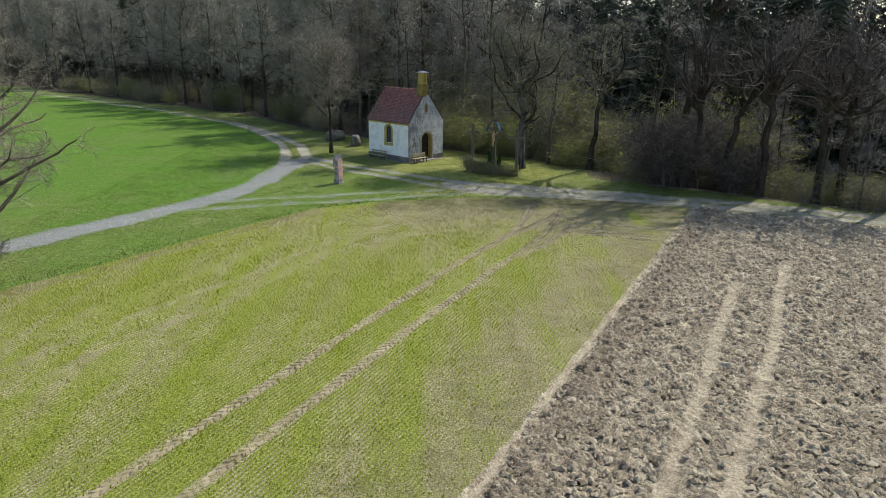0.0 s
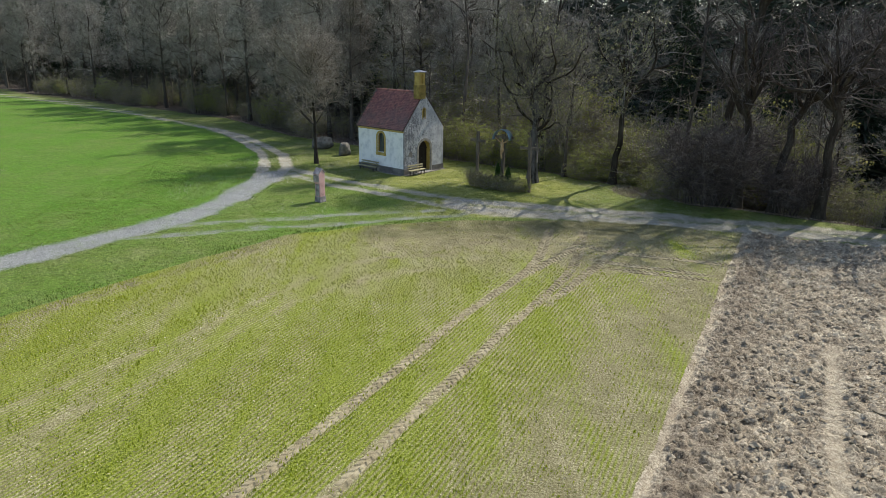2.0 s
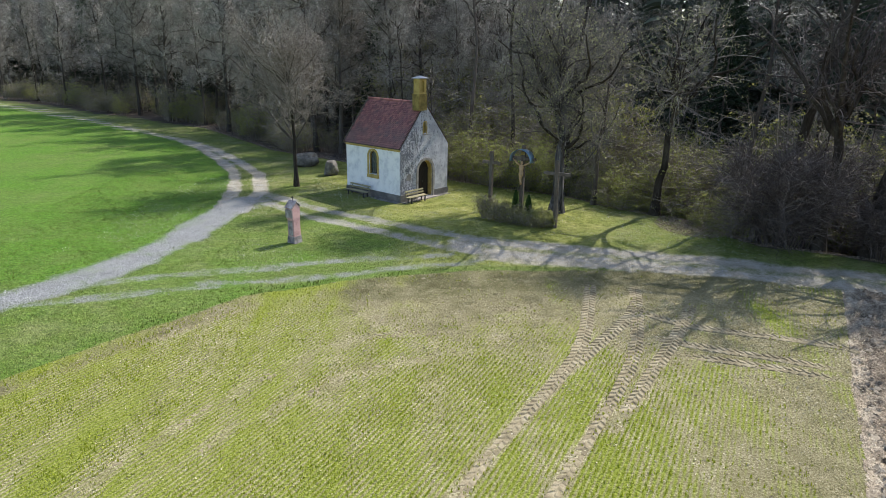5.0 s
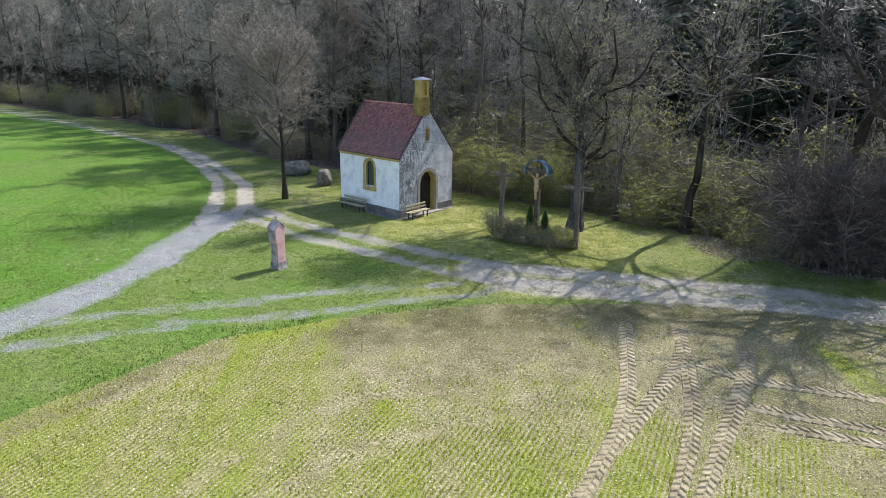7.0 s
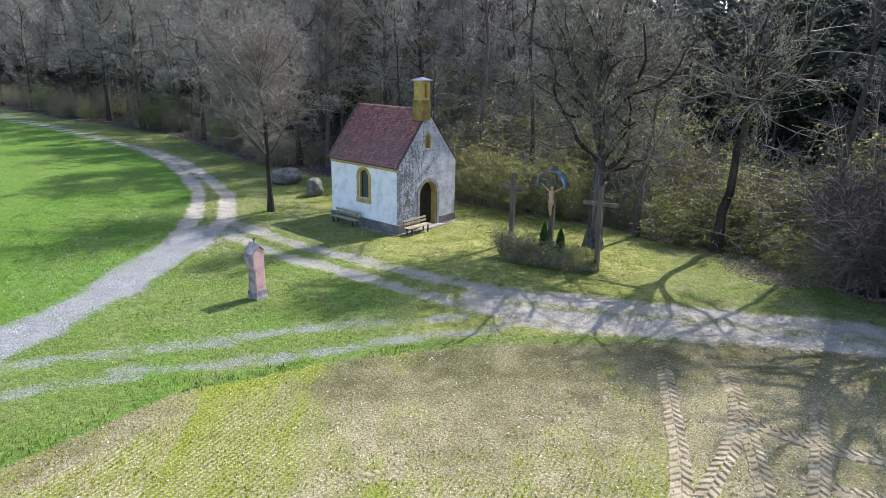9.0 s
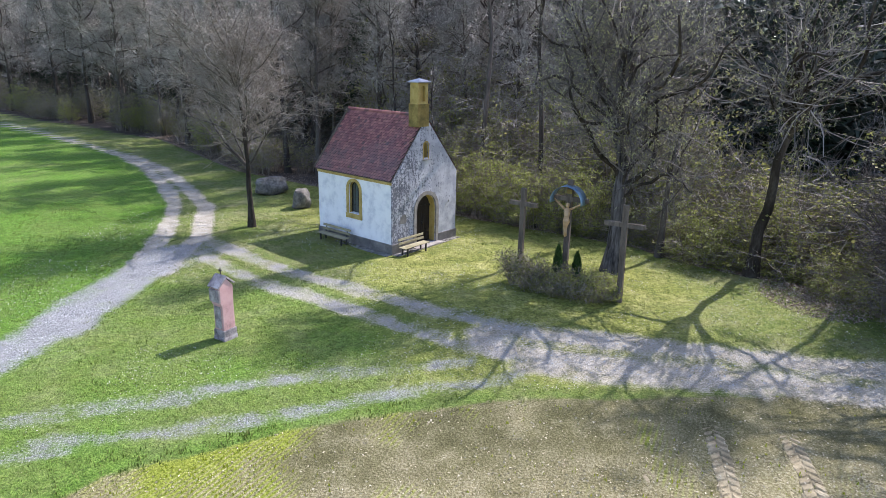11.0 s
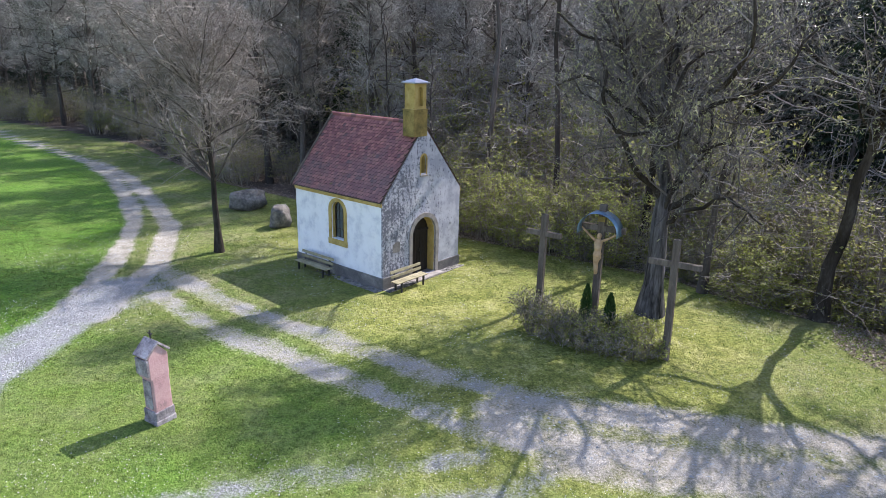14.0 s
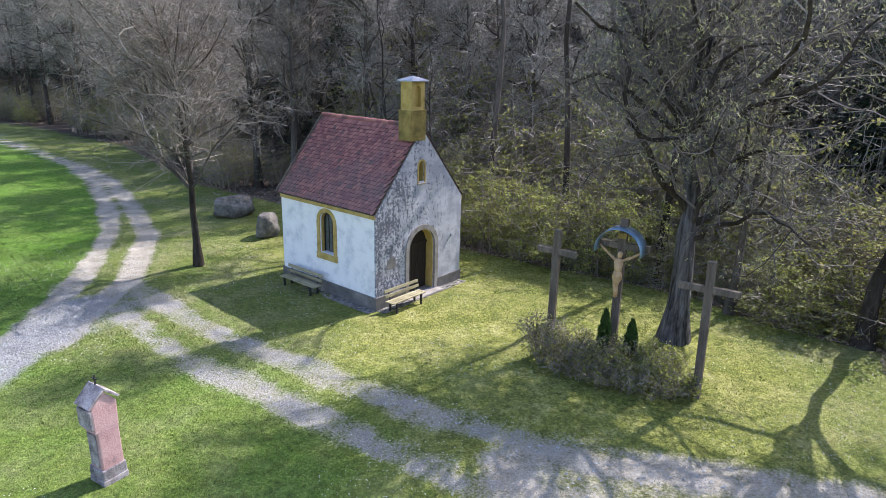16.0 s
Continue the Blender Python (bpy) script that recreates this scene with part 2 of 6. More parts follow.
M_GRAIN = islands("grain_blades", [(0.0, (0.15, 0.205, 0.010)), (0.55, (0.30, 0.36, 0.02)), (0.85, (0.42, 0.44, 0.06)), (1.0, (0.50, 0.46, 0.27))], 0.6, 0.35)
M_STRAW = islands("straw", [(0.0, (0.20, 0.165, 0.095)), (0.5, (0.42, 0.37, 0.24)), (1.0, (0.68, 0.63, 0.48))], 0.7, 0.2)
M_STONE = islands("chipped_stone", [(0.0, (0.26, 0.265, 0.26)), (0.5, (0.41, 0.42, 0.41)), (1.0, (0.58, 0.585, 0.56))], 0.9, 0, 0.2)
M_DAISY = islands("daisies", [(0.0, (0.42, 0.38, 0.28)), (0.5, (0.62, 0.60, 0.52)), (1.0, (0.85, 0.84, 0.80))], 0.6)
M_BARK = mottled("bark", [(0.3, (0.030, 0.025, 0.021)), (0.5, (0.085, 0.073, 0.062)), (0.68, (0.17, 0.15, 0.125)), (0.8, (0.13, 0.14, 0.05))],
                 1.2, 0.95, 0.8, 14, (1, 1, 0.25), 0.1, per_object=0.25)
M_TWIG = islands("twigs", [(0.0, (0.07, 0.065, 0.056)), (0.5, (0.235, 0.22, 0.188)), (0.85, (0.42, 0.40, 0.345)), (1.0, (0.74, 0.71, 0.64))], 0.5, 0, 0.4)
M_BARK_PALE = mottled("pale_bark", [(0.3, (0.045, 0.038, 0.032)), (0.5, (0.11, 0.095, 0.08)), (0.7, (0.21, 0.185, 0.155))], 1.5, 0.95, 0.6, 14, (1, 1, 0.25), 0.1)
M_BARK_OLD = mottled("fissured_bark", [(0.38, (0.018, 0.016, 0.015)), (0.5, (0.085, 0.078, 0.074)), (0.62, (0.17, 0.16, 0.155)), (0.75, (0.15, 0.15, 0.075))], 2.4, 0.9, 1.0, 9, (1.6, 1.6, 0.22), 0.3)
M_BARK_DARK = mottled("dark_mossy_bark", [(0.32, (0.018, 0.015, 0.012)), (0.5, (0.05, 0.042, 0.033)), (0.64, (0.10, 0.088, 0.07)), (0.76, (0.11, 0.12, 0.035))], 1.6, 0.95, 0.9, 12, (1, 1, 0.3), 0.1)
M_TWIG_PALE = islands("pale_twigs", [(0.0, (0.11, 0.095, 0.078)), (0.6, (0.24, 0.21, 0.172)), (1.0, (0.42, 0.38, 0.32))], 0.7)
M_TWIG_DARK = islands("dark_twigs", [(0.0, (0.035, 0.028, 0.026)), (0.6, (0.10, 0.083, 0.074)), (0.9, (0.21, 0.183, 0.165)), (1.0, (0.38, 0.345, 0.31))], 0.75)
M_CATKIN = islands("catkins", [(0.0, (0.27, 0.29, 0.12)), (1.0, (0.52, 0.54, 0.28))], 0.8, 0.4)
M_BRUSH = islands("brush", [(0.0, (0.045, 0.043, 0.032)), (0.7, (0.13, 0.12, 0.088)), (1.0, (0.27, 0.26, 0.15))], 0.8)
M_NEEDLE = islands("needles", [(0.0, (0.010, 0.020, 0.010)), (1.0, (0.035, 0.055, 0.025))], 0.7, 0.1)
M_YEW = islands("evergreen_scales", [(0.0, (0.03, 0.07, 0.02)), (1.0, (0.09, 0.16, 0.04))], 0.7, 0.2)
M_SPROUT = islands("sprouting_leaves", [(0.0, (0.15, 0.17, 0.045)), (0.6, (0.31, 0.34, 0.095)), (1.0, (0.50, 0.52, 0.20))], 0.6, 0.6)
M_HEDGE = islands("hedge_leaves", [(0.0, (0.10, 0.12, 0.03)), (0.6, (0.22, 0.235, 0.07)), (1.0, (0.40, 0.38, 0.15))], 0.6, 0.45)
M_FAR = islands("far_wood", [(0.0, (0.06, 0.057, 0.055)), (0.6, (0.20, 0.19, 0.18)), (1.0, (0.50, 0.48, 0.45))], 0.7)
M_FAR_NEEDLE = islands("far_needles", [(0.0, (0.022, 0.03, 0.023)), (0.7, (0.065, 0.08, 0.055)), (1.0, (0.13, 0.145, 0.10))], 0.8)
M_TWIG_OLD = islands("crooked_twigs", [(0.0, (0.05, 0.045, 0.04)), (0.55, (0.17, 0.153, 0.133)), (0.85, (0.30, 0.277, 0.245)), (1.0, (0.50, 0.47, 0.42))], 0.65, 0, 0.3)


# ---- mesh tools ----
def part(name, bm, material, parent=None, label="", m=None, smooth=False):
    """Links a bmesh as one mesh object, under a thing or a part."""
    me = bpy.data.meshes.new(name)
    bm.normal_update()
    bm.to_mesh(me)
    bm.free()
    me.materials.append(material)
    if smooth:
        me.shade_smooth()
    ob = new(name, me)
    if parent:
        ob.parent = parent
    if m is not None:
        ob.matrix_basis = m
    return tagged(ob, label)


def raw(name, verts, faces, material, parent=None, smooth=False):
    """The same from arrays: verts (n, 3), faces (m, 3 or 4)."""
    me = bpy.data.meshes.new(name)
    verts, faces = np.asarray(verts, np.float32), np.asarray(faces, np.int32)
    me.vertices.add(len(verts))
    me.vertices.foreach_set("co", verts.ravel())
    k = faces.shape[1]
    me.loops.add(faces.size)
    me.loops.foreach_set("vertex_index", faces.ravel())
    me.polygons.add(len(faces))
    me.polygons.foreach_set("loop_start", np.arange(0, faces.size, k, dtype=np.int32))
    me.polygons.foreach_set("use_smooth", np.full(len(faces), smooth, bool))
    me.update(calc_edges=True)
    me.materials.append(material)
    ob = new(name, me)
    if parent:
        ob.parent = parent
    return ob


def thing(name, m, label, category, group="", kind=""):
    ob = new(name)
    ob.empty_display_size = 0.3
    ob.matrix_basis = m
    return tagged(ob, label, category, group, kind)


def box(bm, x0, y0, z0, x1, y1, z1, bevel=0.0, m=None):
    r = bmesh.ops.create_cube(bm, size=1.0)
    t = Matrix.Translation(((x0 + x1) / 2, (y0 + y1) / 2, (z0 + z1) / 2)) @ Matrix.Diagonal((x1 - x0, y1 - y0, z1 - z0, 1))
    bmesh.ops.transform(bm, matrix=(m @ t) if m is not None else t, verts=r["verts"])
    if bevel:
        e = {e for v in r["verts"] for e in v.link_edges}
        bmesh.ops.bevel(bm, geom=list(e), offset=bevel, segments=2, affect="EDGES", profile=0.6)
    return bm


def plate(outline, holes, depth, back=0.0):
    """An upright plate in x and z with real holes, from y = back to y = back + depth."""
    bm = bmesh.new()
    es = []
    for loop in [outline, *holes]:
        vs = [bm.verts.new((x, back, z)) for x, z in loop]
        es += [bm.edges.new((vs[k], vs[(k + 1) % len(vs)])) for k in range(len(vs))]
    bmesh.ops.triangle_fill(bm, edges=es, use_beauty=True)
    r = bmesh.ops.extrude_face_region(bm, geom=bm.faces[:])
    bmesh.ops.translate(bm, vec=(0, depth, 0), verts=[g for g in r["geom"] if isinstance(g, bmesh.types.BMVert)])
    bmesh.ops.recalc_face_normals(bm, faces=bm.faces[:])
    return bm


def arch(cx, half, z0, spring, rise, steps=10):
    """Outline of an opening with a slightly pointed round arch."""
    pts = [(cx - half, z0)]
    for k in range(steps + 1):
        a = math.pi * k / steps
        pts.append((cx - half * math.cos(a), spring + rise * math.sin(a) ** 0.92))
    return pts + [(cx + half, z0)]


def hashed(ix, iy, seed):
    h = (ix * 374761393 + iy * 668265263 + seed * 1274126177) & 0x7FFFFFFF
    h = ((h ^ (h >> 13)) * 1274126177) & 0x7FFFFFFF
    return ((h ^ (h >> 16)) & 0xFFFF) / 65535.0


def rough(x, y, size, seed=0, octaves=3):
    """Smooth random relief between -1 and 1 over arrays of places."""
    out, amp, tot = 0.0, 1.0, 0.0
    for k in range(octaves):
        u, v = x / size, y / size
        iu, iv = np.floor(u).astype(np.int64), np.floor(v).astype(np.int64)
        fu, fv = u - iu, v - iv
        fu, fv = fu * fu * (3 - 2 * fu), fv * fv * (3 - 2 * fv)
        a, b2, c, d = (hashed(iu + i, iv + j, seed + k) for j in (0, 1) for i in (0, 1))
        out = out + amp * ((a * (1 - fu) + b2 * fu) * (1 - fv) + (c * (1 - fu) + d * fu) * fv)
        tot, amp, size = tot + amp, amp * 0.5, size * 0.5
    return 2 * out / tot - 1


def step(a, b, x):
    t = np.clip((x - a) / (b - a), 0, 1)
    return t * t * (3 - 2 * t)


def from_line(x, y, line):
    """Distance of places to a polyline."""
    best = np.full(np.shape(x), 1e9)
    for (ax, ay), (bx, by) in zip(line[:-1], line[1:]):
        dx, dy = bx - ax, by - ay
        t = np.clip(((x - ax) * dx + (y - ay) * dy) / (dx * dx + dy * dy), 0, 1)
        best = np.minimum(best, np.hypot(x - ax - t * dx, y - ay - t * dy))
    return best


# ---- the plan ----
FIELD_EDGE = np.array([(-200, -150), (-60, -30), (-30, 13), (-17.9, 30.0), (-15.3, 34.0), (-11.9, 38.8), (-9.2, 42.3), (-5.2, 44.7), (0.5, 46.3), (10, 47.0), (17, 45.2), (30, 39.5), (60, 24), (200, -60)])
WOOD_EDGE = np.array([(-400, 380), (-92, 146), (-72, 132), (-55, 118), (-41.4, 108), (-30.5, 100), (-22, 88.5), (-17, 82), (-8, 75), (0, 68.6), (3.5, 66), (6.8, 63.9), (9.5, 62), (11.7, 58.7), (14, 57), (15.5, 55.5), (16.3, 53), (17.3, 50.8), (21, 49.0), (26, 45.8), (31, 42.8), (45, 36), (90, 12), (400, -140)])
MAIN = [(-40, 8), (-30, 22), (-24.2, 31.8), (-22.3, 35), (-20.2, 38.2), (-17.5, 42.5), (-15.6, 46.5), (-14.8, 51), (-14.5, 56), (-14.3, 60)]
RUT_L = [(-14.9, 57), (-15.7, 63), (-17.7, 70), (-20.7, 76), (-25.3, 83.5), (-29.5, 89), (-37.5, 96.8), (-48.5, 107.2), (-62, 118.5), (-92, 141)]
RUT_R = [(-13.5, 57), (-13.7, 63), (-15.6, 69.5), (-18.6, 75), (-23, 82), (-27.4, 87.5), (-35.7, 95.0), (-47, 105.4), (-60.8, 116.8), (-91, 139)]
SPUR_N = [(-13.4, 62.5), (-9.8, 59.0), (-7.3, 57), (-4.8, 55.4), (-1.4, 52.9), (0.8, 51.9), (3.2, 51.1), (6, 50.2), (10, 49.2)]
SPUR_S = [(-12.8, 59.8), (-8.8, 55.9), (-5.6, 53.6), (-2.4, 51.3), (-0.5, 50.1), (1.8, 49.2), (4, 48.8), (8, 48.6)]
LANE_N = [(-16.4, 43), (-13.5, 44.1), (-11.2, 45.2), (-8.6, 46.2), (-6.8, 47), (-4.8, 47.7), (-2.7, 48.1), (0, 48.7), (3, 49.3)]
LANE_S = [(-18, 40.3), (-13.9, 41.9), (-11.3, 43.4), (-9, 44.3), (-6.4, 45.1), (-2.6, 46.6), (1.7, 47.8), (4, 48.3), (9, 48.3)]
SAND = [(1.5, 50.4), (5, 49.6), (9, 48.8), (13, 47.7), (17, 46.5), (22, 45.0), (30, 41.2), (45, 34), (90, 11)]
SAND_S = [(2.0, 48.6), (6.0, 48.1), (10.0, 47.5), (14.0, 46.5), (18.0, 45.3)]
TYRES = [[(-11.1, 8), (-5.0, 19.6), (-2.5, 24.4), (-0.9, 27.4), (0.3, 30.0), (1.8, 32.6), (3.3, 35.0), (4.6, 37.4), (5.3, 39.4), (5.8, 41.4), (6.5, 44.2), (6.8, 45.6)],
         [(-8.6, 8), (-2.6, 19.8), (-0.6, 23.8), (1.1, 26.8), (2.3, 29.3), (3.7, 31.7), (5.0, 34.0), (6.0, 35.9), (6.8, 37.7), (7.4, 39.7), (8.1, 42.2), (8.8, 45.2)],
         [(-18, 14), (-13.3, 23.1), (-11.3, 26.4), (-9.3, 29.3), (-8.2, 31.8), (-6.6, 34.8), (-5.5, 36.4), (-4.5, 37.6), (-3.2, 38.5), (-2.2, 38.9), (-0.4, 39.1), (2.0, 38.6)],
         [(-16.4, 13), (-12.1, 21.6), (-10.0, 24.4), (-8.5, 27.7), (-7.6, 30.2), (-6.2, 32.4), (-4.6, 34.2), (-3.2, 35.7), (-1.7, 36.4), (-0.5, 37.1), (1.4, 37.6)],
         [(4.6, 32.4), (5.9, 34.4), (6.9, 36.1), (8.1, 37.9), (8.9, 39.3), (10.0, 41.2), (10.9, 43.2)],
         [(7.6, 42.0), (9.0, 40.2), (10.3, 39.6), (11.6, 39.3), (13.3, 38.8), (16, 37.6)],
         [(7.2, 39.2), (8.5, 38.4), (9.7, 37.8), (11.3, 37.3), (13.9, 36.2)],
         [(-4.0, 42.0), (-3.1, 40.2), (-2.1, 38.9), (-1.2, 37.4)],
         [(-2.0, 42.0), (-0.8, 41.1), (0.9, 41.0), (2.6, 41.5), (3.8, 42.3), (5.1, 44.4)],
         [(3.9, 35.9), (4.7, 37.0), (5.7, 38.5), (7.2, 40.4), (8.2, 42.4), (8.6, 44.0)],
         [(8.1, 37.4), (9.7, 36.9), (11.7, 36.3), (13.6, 35.4)]]
FAINT = (2, 3, 7, 8)
ROLLED = [[(3.7, 8), (5.8, 11.9), (7.9, 15.5), (9.8, 18.9), (11.8, 22.9), (15, 28.6)], [(5.5, 8), (7.7, 11.9), (10.5, 16.6), (13.1, 20.8), (16.0, 26.3), (19, 31.6)]]


def field_y(x):
    return np.interp(x, FIELD_EDGE[:, 0], FIELD_EDGE[:, 1])


def wood_y(x):
    return np.interp(x, WOOD_EDGE[:, 0], WOOD_EDGE[:, 1])


def plough_off(x, y):
    """How far a place lies on the ploughed side of the open furrow."""
    return (x - 0.55 - (y - 11.8) * 0.548) * 0.877


def seen_area(x, y):
    return (y > 9) & (np.abs(x) < 9 + 0.74 * (y - 8))


def lie(x, y):
    """The height of the ground, without its fine relief."""
    x, y = np.asarray(x, float), np.asarray(y, float)
    up = 0.28 * step(-1.0, 8.0, y - field_y(x)) - 0.14 * np.exp(-((x + 2.0) ** 2 + (y - 62.5) ** 2) / 30.0)
    d = np.maximum(0.0, y - wood_y(x))
    fall = (step(0.0, 5.0, d) * 1.6 + step(3.0, 20.0, d) * 4.6 * step(2, 12, x)) * step(-4, 5, x)
    hill = 17.0 * step(26, 125, d)
    return up - fall + hill + 0.06 * rough(x, y, 9.0, 5, 2) * step(30, 60, np.hypot(x, y - 30) + 30)


def cover():
    """One sheet of ground out to the horizon, fine where the camera passes, parted by what grows or lies on it."""
    def axis(lo, hi, fine, far, grow=1.16):
        core = list(np.arange(lo, hi, fine))
        s, q = fine, hi
        while q < far:
            core.append(q)
            s *= grow
            q += s
        s, q, left = fine, lo - fine, []
        while q > -far:
            left.append(q)
            s *= grow
            q -= s
        return np.array(left[::-1] + core)
    xs, ys = axis(-24, 24, 0.15, 1800, 1.07), axis(10, 66, 0.15, 1800, 1.035)
    X, Y = np.meshgrid(xs, ys)
    x, y = X.ravel(), Y.ravel()
    wob = 0.35 * rough(x, y, 2.2, 11, 3)
    inside = field_y(x) - y + wob * 0.8
    po = plough_off(x, y) + wob * 0.3
    crop = step(-0.25, 0.25, inside)
    plough = crop * step(-0.1, 0.1, po)
    roll = np.minimum.reduce([from_line(x, y, k) for k in ROLLED])
    edge = np.exp(-((po - 0.17) / 0.15) ** 2) * np.clip(0.5 + 0.7 * rough(x, y, 1.3, 99), 0, 1)
    tyre = np.minimum.reduce([from_line(x, y, k) for k in TYRES])
    gravel = step(1.95, 0.6, from_line(x, y, MAIN) + wob * 0.9) * (0.9 + 0.22 * rough(x, y, 1.4, 23))
    gravel = np.maximum(gravel, (0.54 + 0.26 * rough(x, y, 1.1, 15)) * step(0.75, 0.1, from_line(x, y, LANE_N) + wob * 0.8) * step(3, -1, x))
    gravel = np.maximum(gravel, (0.57 + 0.26 * rough(x, y, 1.1, 16)) * step(0.75, 0.1, from_line(x, y, LANE_S) + wob * 0.8) * step(6, 0, x))
    fork = step(9, -5, x)
    gravel = np.maximum(gravel, (0.22 + 0.26 * fork + 0.2 * rough(x, y, 1.3, 18)) * step(0.8, 0.2, from_line(x, y, SPUR_N) + wob * 0.7))
    gravel = np.maximum(gravel, (0.22 + 0.28 * fork + 0.2 * rough(x, y, 1.3, 19)) * step(0.8, 0.2, from_line(x, y, SPUR_S) + wob * 0.7))
    gravel = np.maximum(gravel, 0.6 * step(2.6, 0.9, np.hypot(x + 13.2, (y - 59.8) * 0.8) + wob))
    dirt = np.maximum.reduce([step(0.85, 0.25, from_line(x, y, k) + wob * 0.6) for k in (RUT_L, RUT_R)])
    dirt = np.maximum(dirt, (0.92 - 0.3 * step(0.5, 0.1, np.abs(from_line(x, y, SAND) - 0.1))) * step(2.1, 1.0, from_line(x, y, SAND) + wob * 1.3))
    dirt = np.maximum(dirt, (0.68 + 0.28 * rough(x, y, 1.6, 27)) * step(0.95, 0.1, np.minimum(from_line(x, y, SPUR_N), from_line(x, y, SPUR_S)) + wob * 0.9))
    dirt = np.maximum(dirt, 0.86 * step(1.2, 0.35, from_line(x, y, SAND_S) + wob * 1.1))
    litter = step(-0.5, 0.7, y - wood_y(x) + wob * 1.5)
    faint = np.minimum.reduce([from_line(x, y, TYRES[k]) for k in FAINT])
    bold = np.minimum.reduce([from_line(x, y, TYRES[k]) for k in (0, 1, 4, 5, 6, 9, 10)])
    bare = np.maximum(np.maximum(0.5 * step(0.32, 0.2, bold), 0.15 * step(0.35, 0.2, tyre)), (0.2 + 0.45 * rough(x, y, 1.0, 38)) * step(0.95, 0.1, faint + wob * 0.9) * step(32, 37, y))
    bare = np.maximum(bare, 0.36 * step(4.5, 1.0, -po) * (po < 0) * (0.6 + 0.4 * rough(x, y, 4, 31)))
    bare = np.maximum(bare, 0.55 * step(6.5, 1.0, np.hypot(x - 7.5, (y - 41.5) * 1.1)))
    bare = np.maximum(bare, 0.6 * step(1.6, 0.3, np.hypot(x + 1.8, (y - 40.2) * 0.8)))
    trodden = step(35, 43, y + 0.35 * x) * step(-9, 1, x) + step(5.0, 1.5, inside) * step(-8, 0, x) * 0.5
    moss = np.clip(trodden, 0, 1) * np.clip(0.55 + 0.55 * rough(x, y, 1.2, 37) + 0.8 * rough(x, y, 3.2, 36), 0, 1)
    moss = np.clip(np.maximum(moss, (0.75 + 0.4 * rough(x, y, 1.0, 39)) * step(1.9, 0.7, np.abs(inside - 0.6)) * step(-6, -10, x)), 0, 1)
    moss = np.maximum(moss, (0.5 + 0.5 * rough(x, y, 2.2, 33)) * step(6.0, 1.0, -po) * (po < 0))
    bare = np.where(po > 0, np.maximum(step(0.35, 0.1, roll + wob * 0.2), edge), bare)
    lush = step(2.2, 0.2, np.abs(inside)) * step(6, -6, x)
    z = lie(x, y)
    near = step(120, 60, np.hypot(x, y - 35))
    soilrough = 0.075 * rough(x, y, 0.42, 3, 2) + 0.05 * rough(x, y, 1.1, 4, 2)
    z = z - 0.3 * step(0.1, 0.4, po) * crop * seen_area(x, y) * (y < field_y(x) - 0.4) * (x < 36)
    z = z + near * plough * (soilrough * (1 - 0.8 * bare) - 0.03 * step(0.35, 0.1, roll) - 0.08 * edge)
    z = z + near * (1 - plough) * crop * (0.014 * rough(x, y, 0.33, 8, 2) - 0.03 * step(0.30, 0.2, bold) - 0.008 * step(0.30, 0.2, faint))
    z = z + near * (1 - crop) * (0.03 * rough(x, y, 0.8, 9, 3) - 0.04 * np.maximum(gravel, dirt))
    z = z + near * litter * 0.08 * rough(x, y, 1.3, 13, 3)
    nx, ny = len(xs), len(ys)
    idx = np.arange(nx * ny).reshape(ny, nx)
    quads = np.stack([idx[:-1, :-1], idx[:-1, 1:], idx[1:, 1:], idx[1:, :-1]], -1).reshape(-1, 4)
    mid = lambda a: a[quads].mean(1)
    kind = np.zeros(len(quads), int)
    kind[mid(litter) > 0.5] = 4
    kind[mid(crop) > 0.5] = 1
    kind[mid(np.maximum(gravel, dirt)) > 0.55] = 3
    kind[mid(plough) > 0.5] = 2
    names = [("ground", "bright green short spring meadow with bare patches"), ("field", "thin young grain in rows on pale dry soil"),
             ("ploughed_field", "rough ploughed pale brown earth"), ("road", "pale gravel farm track with grassy middle"), ("forest_floor", "brown leaf litter under bare trees")]
    side = np.array(MAIN[:-1] + RUT_L[1:])
    west = step(-0.6, 0.8, np.interp(y, side[:, 1], side[:, 0]) - x + wob) * (1 - 0.5 * step(0, 4, np.abs(x + 22)) * step(45, 40, y))
    west = np.maximum(west, 0.8 * lush * (1 - crop))
    west = np.maximum(west, 0.68 * step(2.5, -4, x) * step(58, 54, y) * (0.75 + 0.5 * rough(x, y, 2.5, 57)) * (1 - crop))
    ca = np.stack([gravel, dirt, crop, west], -1)
    cb = np.stack([plough, litter, bare, lush], -1)
    lawn = step(-6.5, -2.5, x + 0.4 * (y - 55)) * (0.25 + 0.75 * step(11.5, 7.5, x)) * step(0.2, 1.5, y - field_y(x)) * (1 - litter) * np.clip(0.8 + 0.5 * rough(x, y, 2.4, 43), 0, 1)
    # strip of headland that the trees shade, darkened by colour
    damp_shade = step(5.0, 1.2, inside) * step(-7.5, -3.5, x) * step(17, 12, x) * np.clip(0.8 + 0.7 * rough(x, y, 1.4, 47), 0, 1)
    cc = np.stack([moss, lawn, damp_shade, 0 * moss], -1)
    for k, (name, label) in enumerate(names):
        q = quads[kind == k]
        used, inv = np.unique(q, return_inverse=True)
        ob = raw(name, np.stack([x, y, z], -1)[used], inv.reshape(-1, 4), M_GROUND, smooth=True)
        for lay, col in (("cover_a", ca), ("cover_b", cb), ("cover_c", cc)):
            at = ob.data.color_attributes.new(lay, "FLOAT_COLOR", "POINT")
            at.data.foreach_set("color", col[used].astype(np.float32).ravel())
